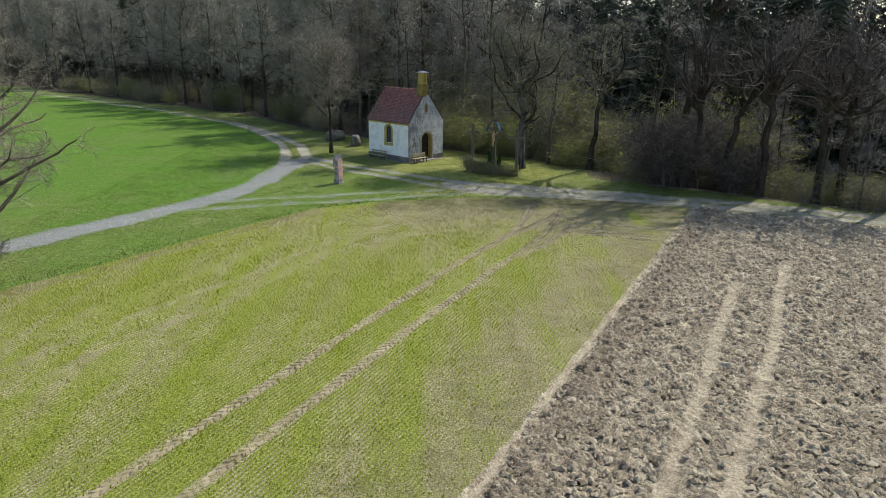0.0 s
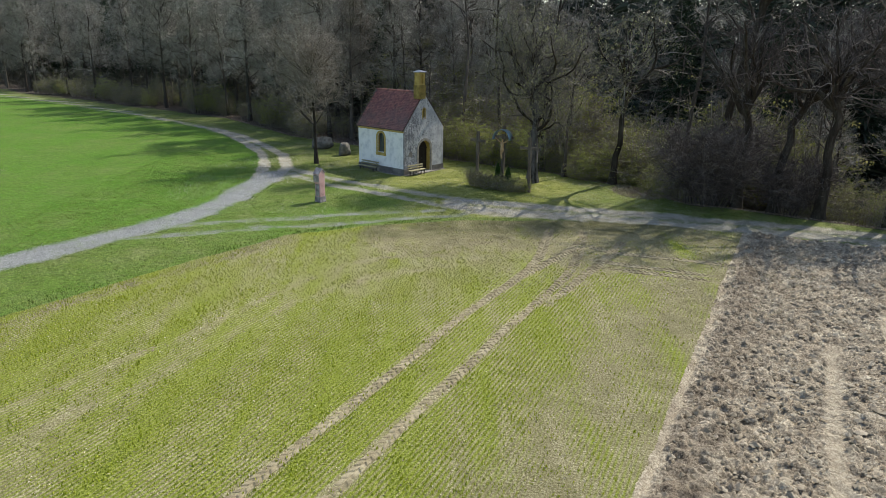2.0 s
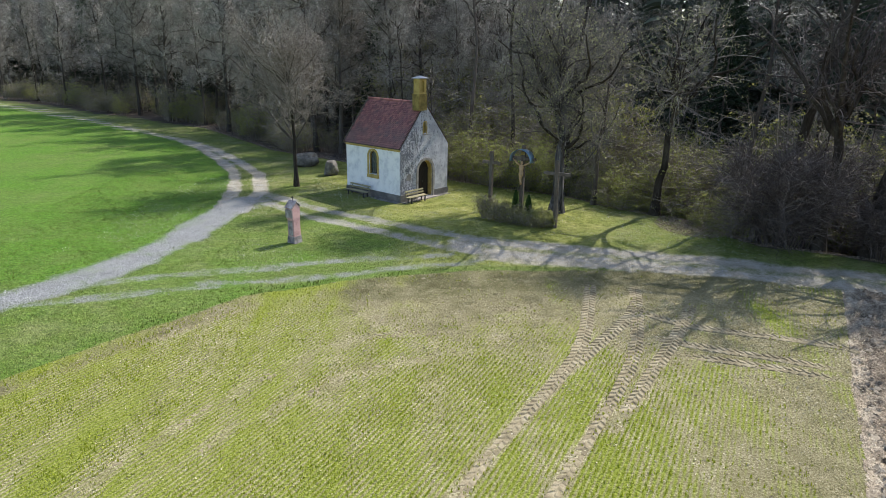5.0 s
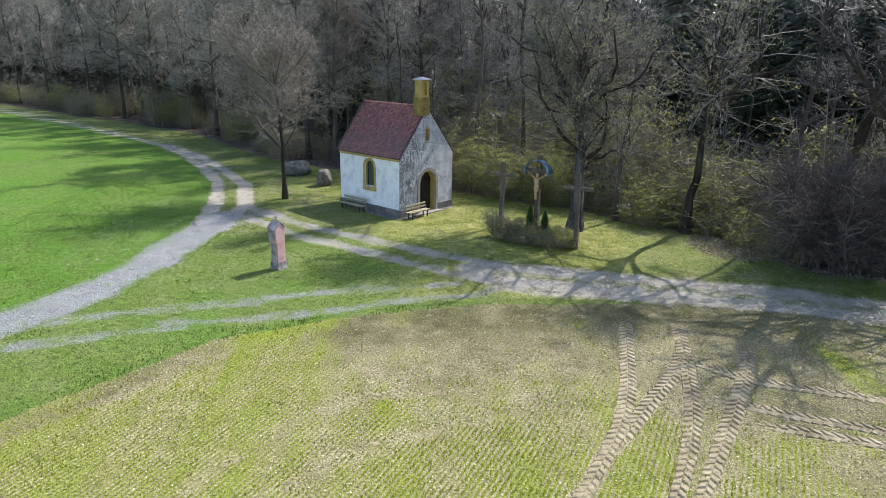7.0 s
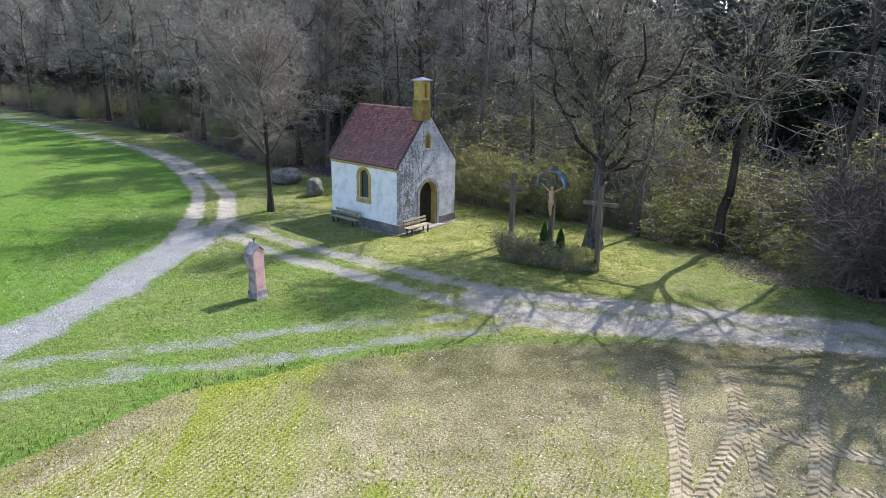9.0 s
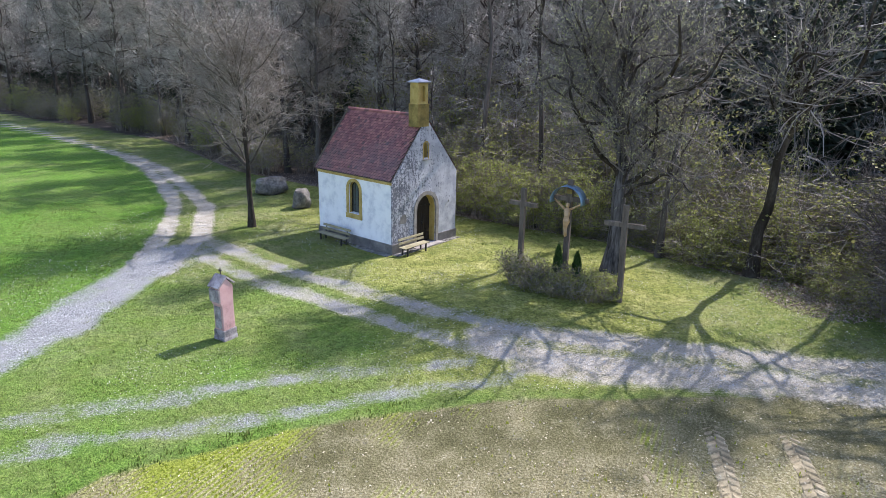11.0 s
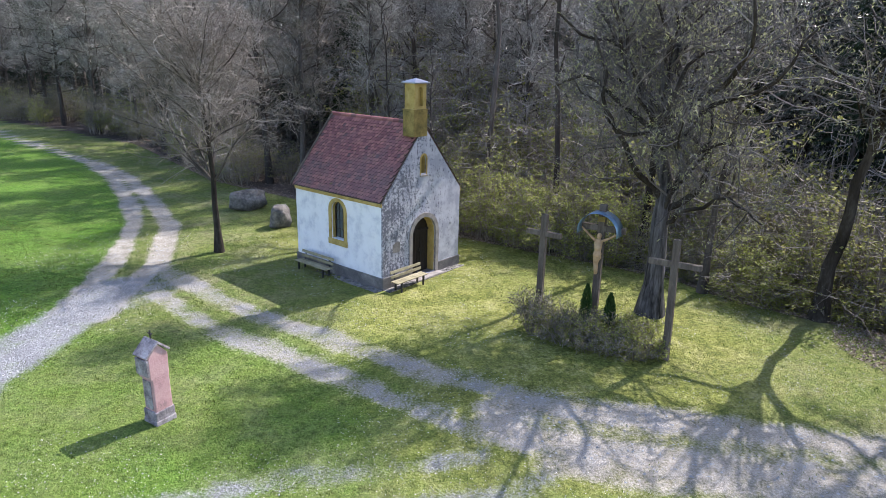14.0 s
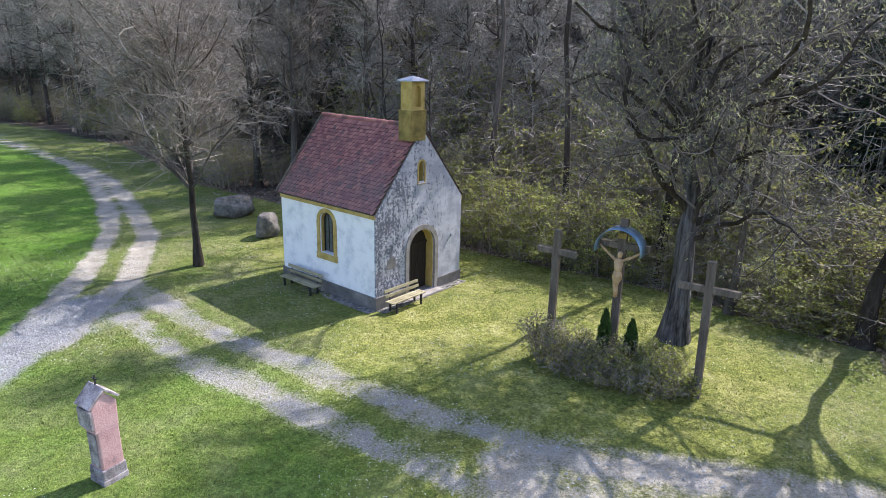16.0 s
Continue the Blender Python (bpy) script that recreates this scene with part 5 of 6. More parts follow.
def capsule(bm, a, b, ra, rb, seg=10):
    a, b = Vector(a), Vector(b)
    d = b - a
    q = d.to_track_quat("Z", "Y").to_matrix().to_4x4()
    bmesh.ops.create_cone(bm, cap_ends=True, segments=seg, radius1=ra, radius2=rb, depth=d.length, matrix=Matrix.Translation((a + b) / 2) @ q)
    for p, r in ((a, ra), (b, rb)):
        bmesh.ops.create_icosphere(bm, subdivisions=2, radius=r, matrix=Matrix.Translation(p))


f = bmesh.new()
capsule(f, (0, 0, 0.62), (0, 0, 1.02), 0.10, 0.145)
capsule(f, (0.02, -0.02, 1.22), (0.03, -0.03, 1.30), 0.075, 0.08)
capsule(f, (-0.12, 0, 1.08), (-0.40, 0.02, 1.28), 0.05, 0.042)
capsule(f, (-0.40, 0.02, 1.28), (-0.64, 0.04, 1.46), 0.042, 0.034)
capsule(f, (0.12, 0, 1.08), (0.40, 0.02, 1.24), 0.05, 0.042)
capsule(f, (0.40, 0.02, 1.24), (0.64, 0.04, 1.40), 0.042, 0.034)
capsule(f, (-0.06, 0, 0.60), (-0.03, -0.08, 0.28), 0.09, 0.065)
capsule(f, (0.06, 0, 0.60), (0.02, -0.09, 0.28), 0.09, 0.065)
capsule(f, (-0.03, -0.08, 0.28), (-0.02, 0.0, -0.12), 0.06, 0.045)
capsule(f, (0.02, -0.09, 0.28), (0.02, 0.0, -0.10), 0.06, 0.045)
capsule(f, (0, -0.01, 0.50), (0, -0.01, 0.66), 0.15, 0.13)
tagged(part("carved_figure", f, M_CARVED, None, "plain pale carved wooden figure hung on the middle cross", CROSS_M @ pose(0, -0.22, 2.28), True), category="statue")

# ---- boulders ----
def boulder(seed, x, y, sx, sy, sz, turn, label):
    bm = bmesh.new()
    bmesh.ops.create_icosphere(bm, subdivisions=4, radius=1.0)
    o = Vector((seed * 7.3, 0, 0))
    for v in bm.verts:
        p = v.co.copy()
        p = Vector([math.copysign(abs(q) ** 0.5, q) for q in p])
        for cut in range(9):                              # broken faces
            g = Vector((math.sin(cut * 2.4 + seed), math.cos(cut * 2.4 + seed * 2), 0.8 * math.sin(cut * 1.7 + seed * 3))).normalized()
            over = p.dot(g) - (0.86 + 0.14 * math.sin(cut * 5.1 + seed))
            if over > 0:
                p -= g * over * 0.85
        p *= 0.92 * (1 + 0.16 * noise.noise(p * 0.9 + o) + 0.08 * noise.noise(p * 2.6 + o) + 0.035 * noise.noise(p * 7 + o))
        v.co = Vector((p.x * sx, p.y * sy, p.z * sz))
    tagged(part("boulder", bm, M_BOULDER, None, label, pose(x, y, float(lie(x, y)) + sz * 0.62, 0, 0, turn), True), category="boulder", group="boulders behind the chapel")


boulder(1, -12.5, 74.0, 1.2, 0.85, 0.76, 8, "large rounded grey boulder on the grass behind the chapel")
boulder(2, -9.6, 69.9, 0.66, 0.6, 0.78, 20, "upright squarish grey boulder near the chapel wall")


# ---- trees and shrubs that stand alone ----
bare_tree("young_tree", 31, 14.0, 0.18, 0.33, 54, 6.5, 0.80, 0.04, 30000, "slender bare young tree with a broad pale twiggy crown", at(-11.5, 65.0, 200), M_TWIG_PALE, 0.01, fork=0.70, twig_r=0.0052, boughs=12, thick=0.0095, crook=0.12, bark=M_BARK_DARK, limb_bark=M_BARK_PALE, bough_r=0.009, split=True)
bare_tree("old_tree", 19, 23.0, 0.42, 0.32, 26, 8.2, 0.80, 0.095, 30000, "old bare tree with grey fissured bark and hanging catkins", at(7.2, 58.0, 40), M_TWIG_OLD, 0.0, catkins=9000, fork=0.44, drop=0.0, twig_r=0.0052, boughs=14, thick=0.0185, tip=0.35, crook=0.42, bark=M_BARK_OLD, limb_bark=M_BARK_DARK, bough_r=0.011, split=True)
bare_tree("edge_tree", 17, 24.0, 0.30, 0.70, 17, 9.2, 0.66, 0.075, 3600, "mossy bare forked tree at the edge of the bank", at(13.6, 57.6, 100), M_TWIG_OLD, 0.01, catkins=2200, fork=0.36, drop=0.01, twig_r=0.0065, boughs=7, thick=0.019, tip=0.4, crook=0.26, bark=M_BARK_DARK, split=True)
bare_tree("leaning_tree", 14, 12.0, 0.17, 0.3, 16, 3.4, 0.8, 0.08, 1300, "leaning bare tree among sprouting shrubs", at(10.2, 60.4, 250), M_TWIG, 0.10, twig_r=0.006, split=True)
bare_tree("field_tree", 15, 12.5, 0.24, 0.22, 44, 5.4, 1.15, 0.03, 22000, "bare spreading tree beside the meadow track", at(-22.3, 28.0, 30), M_TWIG_PALE, 0.01, drop=0.05, fork=0.85, twig_r=0.0055, boughs=9, bark=M_BARK_PALE)
for k, (x, y) in enumerate([(20.6, 54.6), (24.6, 47.4), (28.4, 46.2), (33.0, 44.6), (20.6, 50.6), (30.4, 46.4), (22.6, 49.4)]):
    bare_tree("bank_tree", 50 + k, 20.0 if k else 28.0, 0.34, 0.80, 11, 10.0, 0.62, 0.10, 4200, "dark bare forked tree at the wood's edge", at(x, y, 70 * k), M_TWIG_DARK, 0.01, fork=0.40 + 0.03 * (k % 2) if k else 0.62, twig_r=0.008, boughs=7, thick=0.03, tip=0.6, crook=0.26, bark=M_BARK_DARK, group="trees along the bank", bough_r=0.013)
bush("thorn_thicket", 21, 8.4, 7.2, 80, 6500, 0, 0, M_HEDGE, M_TWIG_DARK, "dense dark bare thorn thicket at the wood's edge", at(18.9, 51.6), "thicket", 0.05, 0.011, stem_r=0.0022)
bush("thorn_thicket", 22, 5.0, 5.0, 44, 2600, 0, 0, M_HEDGE, M_TWIG_DARK, "dense dark bare thorn thicket at the wood's edge", at(23.4, 49.0), "thicket", 0.05, 0.013, stem_r=0.0022)
bush("dry_bush", 23, 1.6, 1.2, 30, 500, 0, 0, M_HEDGE, M_TWIG_DARK, "small dry brown bush on the verge of the meadow", at(-23.4, 29.6), "bush")

# low hedge round the crosses: several shrubs side by side
rng = np.random.default_rng(9)
for k, (x, y, w, h, lush) in enumerate([(2.3, 56.1, 1.5, 1.75, 0.3), (2.8, 55.6, 1.6, 1.35, 0.3), (3.3, 55.0, 1.5, 0.95, 0.25), (4.0, 54.6, 1.5, 0.8, 0.3), (4.7, 54.3, 1.5, 0.85, 0.4), (5.4, 54.0, 1.4, 0.75, 0.4), (6.0, 54.3, 1.2, 0.75, 0.9),
                                       (3.3, 56.0, 1.5, 1.4, 0.4), (4.1, 55.5, 1.5, 1.15, 1.0), (5.0, 55.2, 1.5, 1.05, 1.2), (5.8, 55.1, 1.3, 0.95, 1.4), (6.2, 55.9, 1.1, 0.7, 1.4), (5.3, 56.2, 1.1, 0.5, 1.2)]):
    bush("hedge_shrub", 300 + k, w * 1.1, h, 34, 300, int(650 * lush) + 450, 0.085, M_SPROUT if lush > 0.5 else M_HEDGE, M_TWIG_PALE, "low half-bare hedge shrub round the crosses", at(x, y, k * 40), "shrub", 0.0, 0.0075, "hedge round the crosses", stem_r=0.003)


def thuja(seed, x, y, h, w):
    r = np.random.default_rng(seed)
    t = thing("small_conifer", at(x, y), "small dark evergreen column beside the middle cross", "conifer", "two small conifers")
    raw("trunk", *tubes(np.array([[(0, 0, 0), (0, 0, h * 0.5)]], float), np.array([[0.03, 0.02]]), 5), M_BARK, t)
    n = 1500
    z = r.uniform(0.04, 1, n)
    a, q = r.uniform(0, 2 * math.pi, n), np.sqrt(r.uniform(0.3, 1, n))
    rad = w / 2 * np.sin(np.clip(z * 0.92 + 0.12, 0, 1) * math.pi) ** 0.7 * q
    P = np.zeros((n, 3, 3))
    for j in range(3):
        P[:, j] = np.stack([np.cos(a) * (rad + 0.03 * j), np.sin(a) * (rad + 0.03 * j), z * h + 0.06 * j], -1)
    raw("foliage", *tubes(P, taper(n, 3, 0.022, 0.4), 2), M_YEW, t)


thuja(1, 4.25, 56.2, 1.75, 0.36)
thuja(2, 5.05, 56.0, 1.5, 0.36)

# sprouting undergrowth along the foot of the wood
rng = np.random.default_rng(15)
tmpl = []
for k in range(3):
    tmpl.append(spray_shrub("sprouting_shrub", 400 + k, 3.4, 3.2, 36, 460, 700, 9, 0.085, M_SPROUT, M_TWIG_PALE, "half-bare shrub with fresh yellow-green leaves", far, "undergrowth of the wood"))
for k in range(3):
    tmpl.append(spray_shrub("bare_shrub", 410 + k, 3.4, 3.6, 44, 560, 420, 8, 0.075, M_HEDGE, M_TWIG_PALE, "bare grey-brown shrub at the foot of the wood", far, "undergrowth of the wood"))
places = [(12.1, 59.9, 0, 1.25), (14.8, 58.9, 1, 1.3), (13.2, 60.8, 2, 1.3), (0.8, 69.4, 0, 1.1), (2.2, 68.2, 1, 1.15), (3.6, 67.3, 0, 1.2), (5.0, 66.3, 2, 1.2), (6.3, 65.5, 1, 1.1), (7.7, 64.8, 0, 1.05), (9.2, 64.4, 4, 1.1), (10.8, 63.6, 1, 1.0), (12.4, 62.2, 4, 1.1), (13.9, 61.2, 1, 1.0), (12.6, 59.8, 4, 0.6), (15.2, 59.8, 2, 1.0), (16.4, 57.6, 3, 0.8), (17.4, 59.4, 4, 1.3), (11.6, 65.2, 3, 1.4), (14.4, 63.4, 4, 1.4), (16.8, 56.4, 4, 1.0), (1.4, 72.4, 2, 1.3), (3.6, 71.0, 1, 1.3), (6.4, 69.4, 0, 1.2), (-1.0, 72.0, 3, 1.2), (9.9, 66.9, 2, 1.2), (12.8, 64.9, 1, 1.2), (15.9, 61.5, 0, 1.2), (-6.0, 77.0, 0, 0.9), (-8.0, 78.0, 4, 1.0)]
for k in range(120):
    x = float(rng.uniform(-80, 50))
    y = float(wood_y(x)) + 1.2 + float(rng.uniform(0, 14)) * (1.0 if rng.uniform() < 0.6 else 0.3)
    if 18 < x < 26:
        kd = 3 + int(rng.integers(0, 3))
    else:
        kd = int(rng.integers(0, 3)) if rng.uniform() < (0.15 if x < -10 else 0.45 if x < 17 else 0.15) else 3 + int(rng.integers(0, 3))
    places.append((x, y, kd, float(rng.uniform(0.7, 1.25))))
for k in range(130):
    x = float(rng.uniform(-6, 28))
    places.append((x, float(wood_y(x)) + float(rng.uniform(8, 22)), 3 + int(rng.integers(0, 3)), float(rng.uniform(1.5, 2.7))))
for x, y, k, s in places:
    copy_thing(tmpl[k], at(x, y, float(rng.uniform(0, 360))) @ Matrix.Diagonal((s, s, s * float(rng.uniform(0.55, 1.45)), 1)))
for k in tmpl:
    for o in (*k.children_recursive, k):
        bpy.data.objects.remove(o)


# ---- what covers the ground ----
def blades(rng, x, y, z, size, n_each, spread=0.03, stout=0.10):
    """Tufts of n_each narrow blades at each place."""
    x, y, z = (np.repeat(q, n_each) for q in (x, y, z))
    n = len(x)
    a = rng.uniform(0, 2 * math.pi, n)
    h = size * rng.uniform(0.5, 1.25, n)
    x, y = x + spread * rng.normal(size=n), y + spread * rng.normal(size=n)
    w = stout * h + 0.004
    lean = h * rng.uniform(0.05, 0.5, n)
    dx, dy = np.cos(a), np.sin(a)
    V = np.stack([np.stack([x - dy * w, y + dx * w, z - 0.01], -1), np.stack([x + dy * w, y - dx * w, z - 0.01], -1), np.stack([x + dx * lean, y + dy * lean, z + h], -1)], 1)
    return V.reshape(-1, 3), np.arange(3 * n).reshape(n, 3)


def grain():
    r = np.random.default_rng(31)
    hx, hy = math.sin(radians(HEAD)), math.cos(radians(HEAD))
    row = (np.arange(-280, 200) + 0.5) * 0.1603
    along = np.arange(-10, 62, 0.095)
    R, A = np.meshgrid(row, along)
    R, A = R.ravel() + r.normal(size=R.size) * 0.013, A.ravel() + r.uniform(-0.07, 0.07, R.size)
    x, y = R * hy + A * hx, -R * hx + A * hy
    ins, po = field_y(x) - y, plough_off(x, y)
    keep = (ins > 0.15) & (po < -0.15) & seen_area(x, y)
    x, y, po = x[keep], y[keep], po[keep]
    tyre = np.minimum.reduce([from_line(x, y, k) for k in TYRES])
    stripe = rough(x * hy - y * hx, 0.12 * (x * hx + y * hy), 1.4, 51, 3)
    dens = 0.64 + 0.85 * stripe + 0.25 * rough(x, y, 1.2, 61)
    dens = dens * (0.25 + 0.75 * step(0.12, 0.3, tyre)) * (0.38 + 0.62 * step(0.3, 5.5, -po)) * (1 - 0.55 * step(6, 1.5, np.hypot(x - 7.5, y - 41.5)))
    trodden = np.clip(step(35, 43, y + 0.35 * x) * step(-9, 1, x) + 0.4 * step(6, 1.5, field_y(x) - y) * step(-9, 0, x), 0, 1)
    dens = dens * (1 - 0.8 * trodden) + 0.10 * rough(x, y, 0.5, 66) - 0.35 * trodden * rough(x, y, 3.2, 36)
    dens = dens * (1 - 0.75 * step(5.0, 1.5, field_y(x) - y) * step(-7.5, -3.5, x))
    keep = r.uniform(0, 1, len(x)) < dens * 0.9
    x, y = x[keep], y[keep]
    size = 0.085 * (1 + 0.35 * rough(x, y, 0.9, 67))
    v, f = blades(r, x, y, lie(x, y) - 0.01, np.repeat(size, 3), 3, 0.022, 0.19)
    ob = raw("young_grain", v, f, M_GRAIN)
    tagged(ob, "thin rows of young yellow-green grain", "crop", kind="stuff")
    # dry straw of last year's crop, thickest on the headland
    n = 150000
    x, y = r.uniform(-22, 24, n), 12 + 35 * r.uniform(0, 1, n) ** 0.8
    head = step(30, 40, y + 0.25 * x)
    keep = (field_y(x) - y > 0.1) & (plough_off(x, y) < 1.0 + 3 * head) & seen_area(x, y)
    keep &= r.uniform(0, 1, n) < (0.13 + 0.87 * head) * (0.62 + 0.75 * rough(x, y, 1.1, 68)) * (1 - 0.75 * step(5.0, 1.5, field_y(x) - y))
    x, y = x[keep], y[keep]
    v, f = leaf_quads(r, np.stack([x, y, lie(x, y) + 0.02], -1), 0.066, 0.25)
    tagged(raw("dry_straw", v, f, M_STRAW), "pale bits of dry straw strewn on the field", "straw", kind="stuff")


def meadow():
    r = np.random.default_rng(32)
    x, y = r.uniform(-26, 24, 150000), 20 + 50 * r.uniform(0, 1, 150000) ** 0.85
    roads = np.minimum.reduce([from_line(x, y, k) for k in (RUT_L, RUT_R, SPUR_N, SPUR_S, LANE_N, LANE_S)])
    wide = np.minimum(np.minimum(from_line(x, y, MAIN) - 1.0, from_line(x, y, SAND) - 1.3), from_line(x, y, SAND_S) - 0.6)
    keep = (y > field_y(x) - 0.1) & (y < wood_y(x) + 0.6) & (roads > 0.55) & (wide > 0.3) & seen_area(x, y)
    keep &= r.uniform(0, 1, len(x)) < 0.62 + 0.4 * rough(x, y, 1.5, 71)
    lx, ly = (x + 3.28) * 0.656 + (y - 60.3) * 0.755, -(x + 3.28) * 0.755 + (y - 60.3) * 0.656
    keep &= r.uniform(0, 1, len(x)) < 1 - 0.5 * step(-6.5, -2.5, x + 0.4 * (y - 55))
    keep &= ~((lx > -0.05) & (lx < 5.1) & (ly > -0.05) & (ly < 5.7))
    x, y = x[keep], y[keep]
    size = 0.055 + 0.075 * step(3.0, 0.3, y - field_y(x)) * step(4, -4, x) * (0.6 + 0.6 * rough(x, y, 0.7, 73))
    v, f = blades(r, x, y, lie(x, y), np.repeat(size, 3), 3, 0.04)
    tagged(raw("meadow_grass", v, f, M_BLADE), "short bright green meadow grass", "grass", kind="stuff")
    x, y = r.uniform(-20, 17, 50000), r.uniform(44, 68, 50000)
    keep = (y > field_y(x) + 0.5) & (y < wood_y(x)) & (rough(x, y, 3.0, 81) > 0.1 - 0.4 * step(5, 11, x)) & (from_line(x, y, SAND) > 2) & (from_line(x, y, MAIN) > 1.6)
    x, y = x[keep][:13000], y[keep][:13000]
    v, f = leaf_quads(r, np.stack([x, y, lie(x, y) + 0.05], -1), 0.034, 0.15)
    tagged(raw("daisies", v, f, M_DAISY), "scattered small white daisies and pale dry leaves in the grass", "flowers", kind="stuff")


def clods():
    r = np.random.default_rng(33)
    n = 60000
    y = 9 + 36 * r.uniform(0, 1, n) ** 1.2
    x = r.uniform(0, 34, n)
    po = plough_off(x, y)
    roll = np.minimum.reduce([from_line(x, y, k) for k in ROLLED])
    keep = (po > 0.45) & (y < field_y(x) - 0.2) & seen_area(x, y) & (roll > 0.3)
    x, y = x[keep][:15000], y[keep][:15000]
    n = len(x)
    base = np.array([(0, 0, 1), (0.94, 0, 0.1), (0.29, 0.9, 0.1), (-0.76, 0.55, 0.1), (-0.76, -0.55, 0.1), (0.29, -0.9, 0.1)])
    tri = np.array([(0, 1, 2), (0, 2, 3), (0, 3, 4), (0, 4, 5), (0, 5, 1)])
    s = 0.03 + 0.10 * r.uniform(0, 1, n) ** 3.0
    V = base[None] * (1 + 0.35 * r.normal(size=(n, 6, 3))) * s[:, None, None] * np.array([1.25, 1.0, 0.6])
    a = r.uniform(0, 2 * math.pi, n)
    c, q = np.cos(a)[:, None], np.sin(a)[:, None]
    V = np.stack([V[..., 0] * c - V[..., 1] * q, V[..., 0] * q + V[..., 1] * c, V[..., 2]], -1)
    V += np.stack([x, y, lie(x, y) + 0.0], -1)[:, None]
    f = (tri[None] + 6 * np.arange(n)[:, None, None]).reshape(-1, 3)
    tagged(raw("clods", V.reshape(-1, 3), f, M_CLOD), "loose clods of turned earth", "clods", kind="stuff")


def chippings():
    """Loose stones on the gravel tracks, with tufts of grass among them."""
    r = np.random.default_rng(34)
    n = 120000
    x, y = r.uniform(-30, 14, n), 24 + 42 * r.uniform(0, 1, n) ** 0.8
    main = from_line(x, y, MAIN)
    ruts = np.minimum.reduce([from_line(x, y, k) for k in (RUT_L, RUT_R, SPUR_N, SPUR_S, LANE_N, LANE_S)])
    p = np.maximum(step(2.0, 0.7, main), 0.4 * step(0.85, 0.2, ruts)) * (0.6 + 0.6 * rough(x, y, 1.0, 77))
    p = np.maximum(p, 0.35 * step(2.0, 1.0, from_line(x, y, SAND)))
    keep = (r.uniform(0, 1, n) < p) & seen_area(x, y)
    x, y = x[keep][:30000], y[keep][:30000]
    n = len(x)
    base = np.array([(0, 0, 1), (0.94, 0, 0), (0.29, 0.9, 0), (-0.76, 0.55, 0), (-0.76, -0.55, 0), (0.29, -0.9, 0)])
    tri = np.array([(0, 1, 2), (0, 2, 3), (0, 3, 4), (0, 4, 5), (0, 5, 1)])
    s = 0.014 + 0.032 * r.uniform(0, 1, n) ** 2.0
    V = base[None] * (1 + 0.3 * r.normal(size=(n, 6, 3))) * s[:, None, None] * np.array([1.2, 1.0, 0.75])
    V += np.stack([x, y, lie(x, y) - 0.035], -1)[:, None]
    f = (tri[None] + 6 * np.arange(n)[:, None, None]).reshape(-1, 3)
    tagged(raw("chippings", V.reshape(-1, 3), f, M_STONE), "loose pale grey stone chippings on the track", "gravel", kind="stuff")
    n = 13000
    x, y = r.uniform(-28, 12, n), 26 + 40 * r.uniform(0, 1, n)
    near = np.minimum(np.minimum.reduce([from_line(x, y, k) for k in (RUT_L, RUT_R, SPUR_N, SPUR_S, LANE_N, LANE_S)]), np.abs(from_line(x, y, MAIN) - 1.2))
    keep = (near < 0.7) & (rough(x, y, 0.6, 79) > 0.0) & seen_area(x, y) & (y > field_y(x))
    v, f = blades(r, x[keep], y[keep], lie(x[keep], y[keep]) - 0.02, 0.045, 4, 0.05)
    tagged(raw("verge_grass", v, f, M_BLADE), "tufts of grass in the edges of the gravel track", "grass", kind="stuff")


def stubble():
    r = np.random.default_rng(35)
    x, y = r.uniform(-92, 50, 60000), 0
    d = r.uniform(-0.3, 1, 60000) ** 2 * 7
    y = wood_y(x) + d
    x, y = x[np.abs(x) < 34], y[np.abs(x) < 34]
    # a drift of pale leaves on the bank beside the forked tree
    a, q = r.uniform(0, 2 * math.pi, 5000), 2.6 * r.uniform(0, 1, 5000) ** 0.7
    x, y = np.concatenate([x, 15.0 + q * np.cos(a) * 0.8]), np.concatenate([y, 54.7 + q * np.sin(a)])
    v, f = leaf_quads(r, np.stack([x, y, lie(x, y) + r.uniform(0.0, 0.06, len(x))], -1), 0.09, 0.35)
    tagged(raw("fallen_leaves", v, f, M_LEAF), "fallen brown leaves under the trees", "leaves", kind="stuff")


M_LEAF = islands("fallen_leaf", [(0.0, (0.11, 0.08, 0.058)), (0.5, (0.29, 0.23, 0.175)), (1.0, (0.52, 0.45, 0.37))], 0.8, 0.15)
grain()
meadow()
chippings()
clods()
stubble()


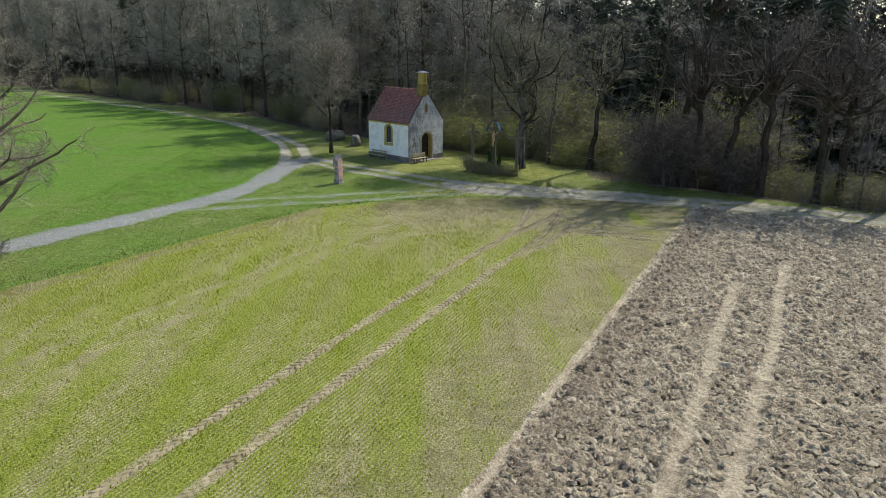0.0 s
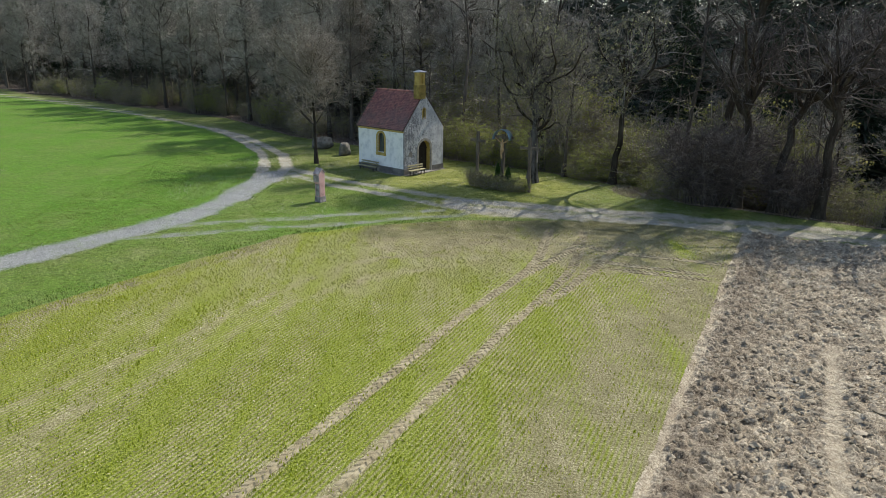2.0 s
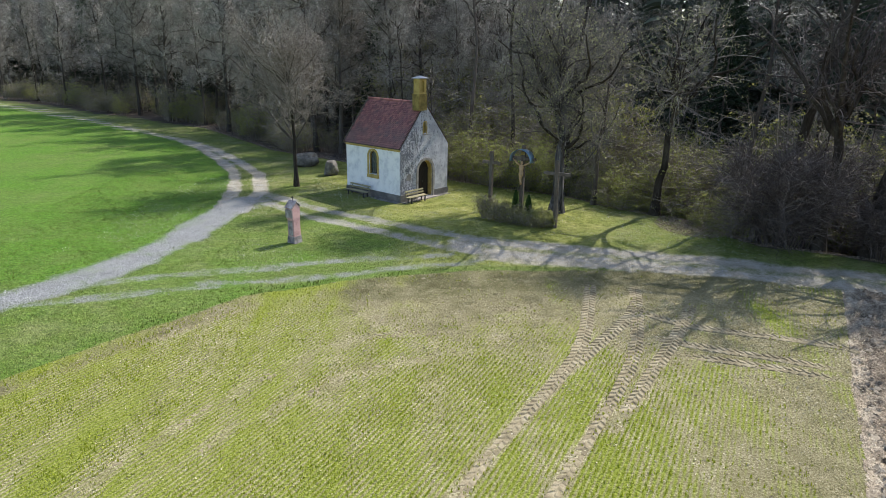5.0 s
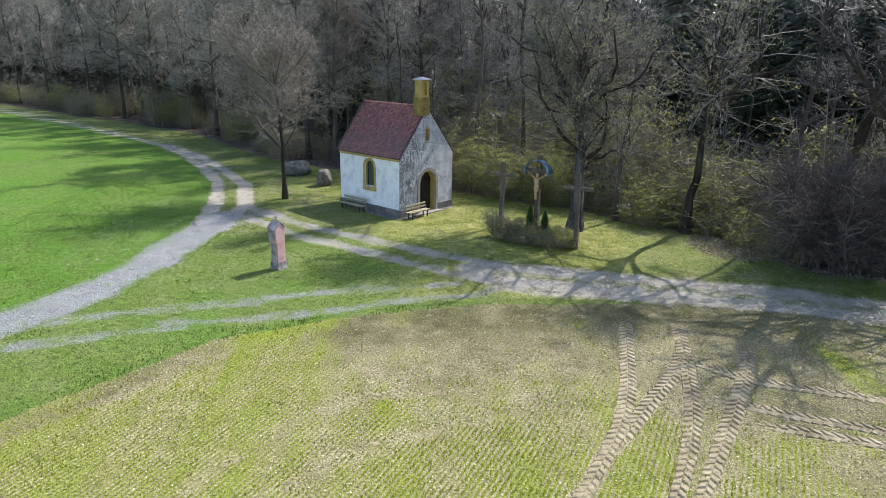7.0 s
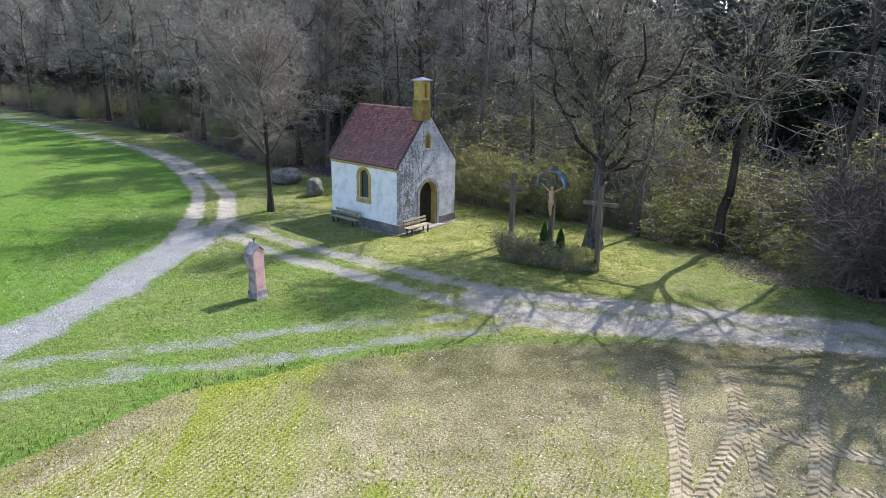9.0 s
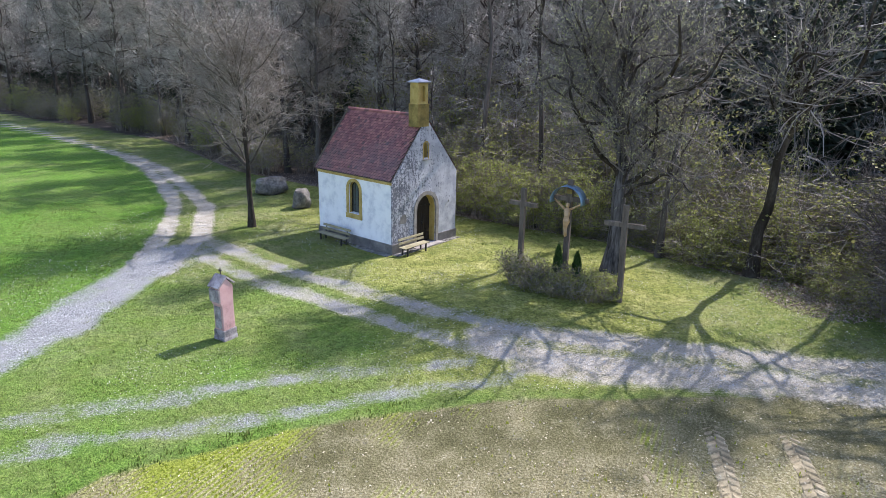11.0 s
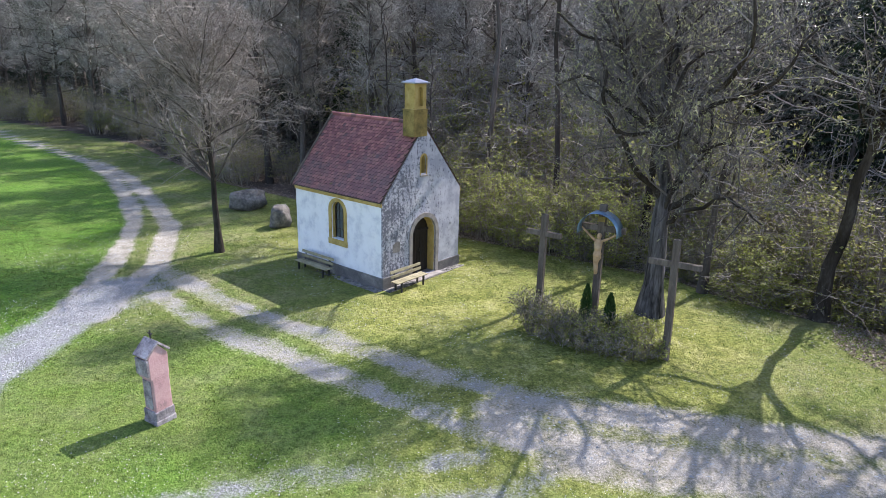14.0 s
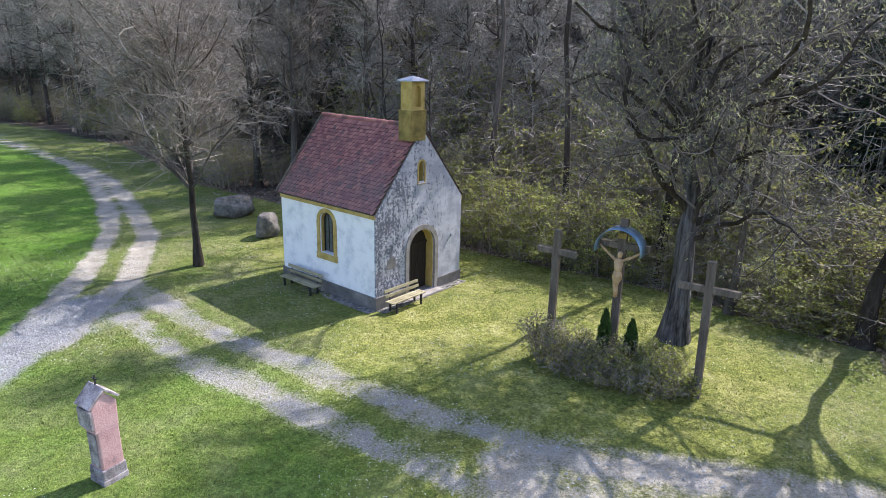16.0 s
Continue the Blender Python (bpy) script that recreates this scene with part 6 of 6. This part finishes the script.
# ---- tyre marks: soil pressed into slanting treads, left and right by turns ----
def tyre_track(line, width, label, deep, seed):
    pts = np.array(line, float)
    run = np.concatenate([[0], np.cumsum(np.hypot(*np.diff(pts, axis=0).T))])
    fine = np.arange(0.05, run[-1] - 0.05, 0.036)
    coarse = np.linspace(0, run[-1], int(run[-1] * 3))
    ker = np.ones(9) / 9
    pad = lambda a: np.convolve(np.pad(a, 4, mode="reflect", reflect_type="odd"), ker, "valid")
    cx, cy = pad(np.interp(coarse, run, pts[:, 0])), pad(np.interp(coarse, run, pts[:, 1]))
    fx, fy = np.interp(fine, coarse, cx), np.interp(fine, coarse, cy)
    dx, dy = np.gradient(fx), np.gradient(fy)
    n = np.hypot(dx, dy) + 1e-9
    tx, ty = pad(dx / n), pad(dy / n)
    o = np.linspace(-1, 1, 19)
    S, O = np.meshgrid(fine, o, indexing="ij")
    width = width * (0.66 + 0.34 * step(33, 38, fy[:, None]))
    x, y = fx[:, None] - ty[:, None] * O * width / 2, fy[:, None] + tx[:, None] * O * width / 2
    wear = rough(x, y, 0.9, seed, 3)
    pitch = 0.30
    u = (S + 0.55 * np.abs(O) * width / 2 * 1.3 + 0.02 * rough(x, y, 0.25, seed + 5, 2)) / pitch + np.where(O > 0, 0.5, 0.0)
    u = u - np.floor(u)
    deep = deep * (0.68 + 0.32 * step(29, 36, y))
    tread = step(0.0, 0.12, u) * step(1.0, 0.25, u)                   # sharp edge, slow fall
    gap = step(0.02, 0.10, np.abs(O))
    rim = step(1.0, 0.86, np.abs(O) + 0.12 * rough(x, y, 0.3, seed + 9, 2))
    z = lie(x, y) - 0.022 + (0.012 + 0.05 * tread * gap * (0.75 + 0.6 * wear)) * deep + 0.012 * rough(x, y, 0.16, seed + 3, 2)
    rim = rim * step(0.0, 1.6, S) * step(run[-1], run[-1] - 1.8, S)
    z = z - 0.07 * (1 - rim) - (1 - deep) * 0.05 * (0.75 - wear)
    idx = np.arange(x.size).reshape(x.shape)
    q = np.stack([idx[:-1, :-1], idx[1:, :-1], idx[1:, 1:], idx[:-1, 1:]], -1).reshape(-1, 4)
    ob = raw("tyre_track", np.stack([x, y, z], -1).reshape(-1, 3), q[:, ::-1], M_SOIL, smooth=False)
    tagged(ob, label, "tyre track", "tyre tracks in the field", "structure")


for k, line in enumerate(TYRES):
    tyre_track(line, 0.60, "faint tractor tyre track across the thin grain" if k in FAINT else "tractor tyre track of slanting treads pressed in brown soil", 0.5 if k in FAINT else 1.0, 500 + 20 * k)

# ---- roof tiles, those nearest the front as pieces of their own ----
def tile_shape(w=0.168, l=0.30, t=0.042):
    out = [(0, 0.075), (0, l), (w, l), (w, 0.075)] + [(w / 2 + w / 2 * math.cos(a), 0.075 - 0.075 * math.sin(a)) for a in (0.6, 1.2, 1.94, 2.54)]
    out = [(x - w / 2, y) for x, y in out]
    return out, t


def roof_tiles():
    out, t = tile_shape()
    k = len(out)
    V = np.array([(x, y, 0.0) for x, y in out] + [(x, y, t) for x, y in out])
    F = [tuple(range(k, 2 * k))[::-1]] + [(i, (i + 1) % k, k + (i + 1) % k, k + i) for i in range(k)]
    me = bpy.data.meshes.new("tile")
    me.from_pydata([tuple(p) for p in V], [], F)
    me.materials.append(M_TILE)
    me.materials.append(M_TILE_EDGE_SHADE)
    # top face in clay, side faces in the painted shade colour
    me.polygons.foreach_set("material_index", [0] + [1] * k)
    # triangulated for the joined ones
    tri = [(k + 0, k + i + 1, k + i) for i in range(1, k - 1)]
    tri = np.array(tri + [q for i in range(k) for q in ((i, k + (i + 1) % k, (i + 1) % k), (i, k + i, k + (i + 1) % k))])
    r = np.random.default_rng(3)
    step_up, w = 0.165, 0.176
    rows, cols = int(RUN / step_up) , int((CH_D + 0.10) / w)
    count, jv, jf = 0, [], []
    for side in (-1, 1):
        for i in range(rows + 1):
            for j in range(cols):
                yy = 0.10 + j * w + (w / 2 if i % 2 else 0)
                if yy > CH_D + 0.12:
                    continue
                d = -0.03 + i * step_up
                base = pose(CH_W / 2 + side * (CH_W / 2 + 0.06), 0, CH_EAVE - 0.06 * PITCH + 0.085)
                # local: tile's y runs up the slope, its x along the ridge
                up = Vector((-side * math.cos(SLOPE), 0, math.sin(SLOPE)))
                al = Vector((0, 1, 0)) * (-1 if side < 0 else 1)
                nz = al.cross(up)
                rot = Matrix((al, up, nz)).transposed().to_4x4()
                tip = pose(0, 0, 0, -7.0 + r.normal() * 1.3, r.normal() * 0.8, r.normal() * 1.0)
                o = Vector(base.translation) + up * d + Vector((0, yy, 0)) + nz * (0.030 + abs(r.normal()) * 0.004)
                m = Matrix.Translation(o) @ rot @ tip
                if d + 0.30 > RUN + 0.06:
                    continue
                if side < 0 and yy < 2.9 and 6 <= i and count < 300:
                    ob = new("tile", me)
                    ob.parent = ROOF
                    ob.matrix_basis = m
                    count += 1
                else:
                    M = np.array(m)
                    jv.append(V @ M[:3, :3].T + M[:3, 3])
                    jf.append(tri + len(jf) * 2 * k)
    ob = raw("tiles", np.concatenate(jv), np.concatenate(jf), M_TILE, ROOF)
    ob.data.materials.append(M_TILE_EDGE_SHADE)
    # same split here: clay tops, sides painted dark as row shade
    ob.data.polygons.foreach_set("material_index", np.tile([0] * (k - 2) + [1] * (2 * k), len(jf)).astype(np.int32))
    tagged(ob, kind="stuff")


roof_tiles()
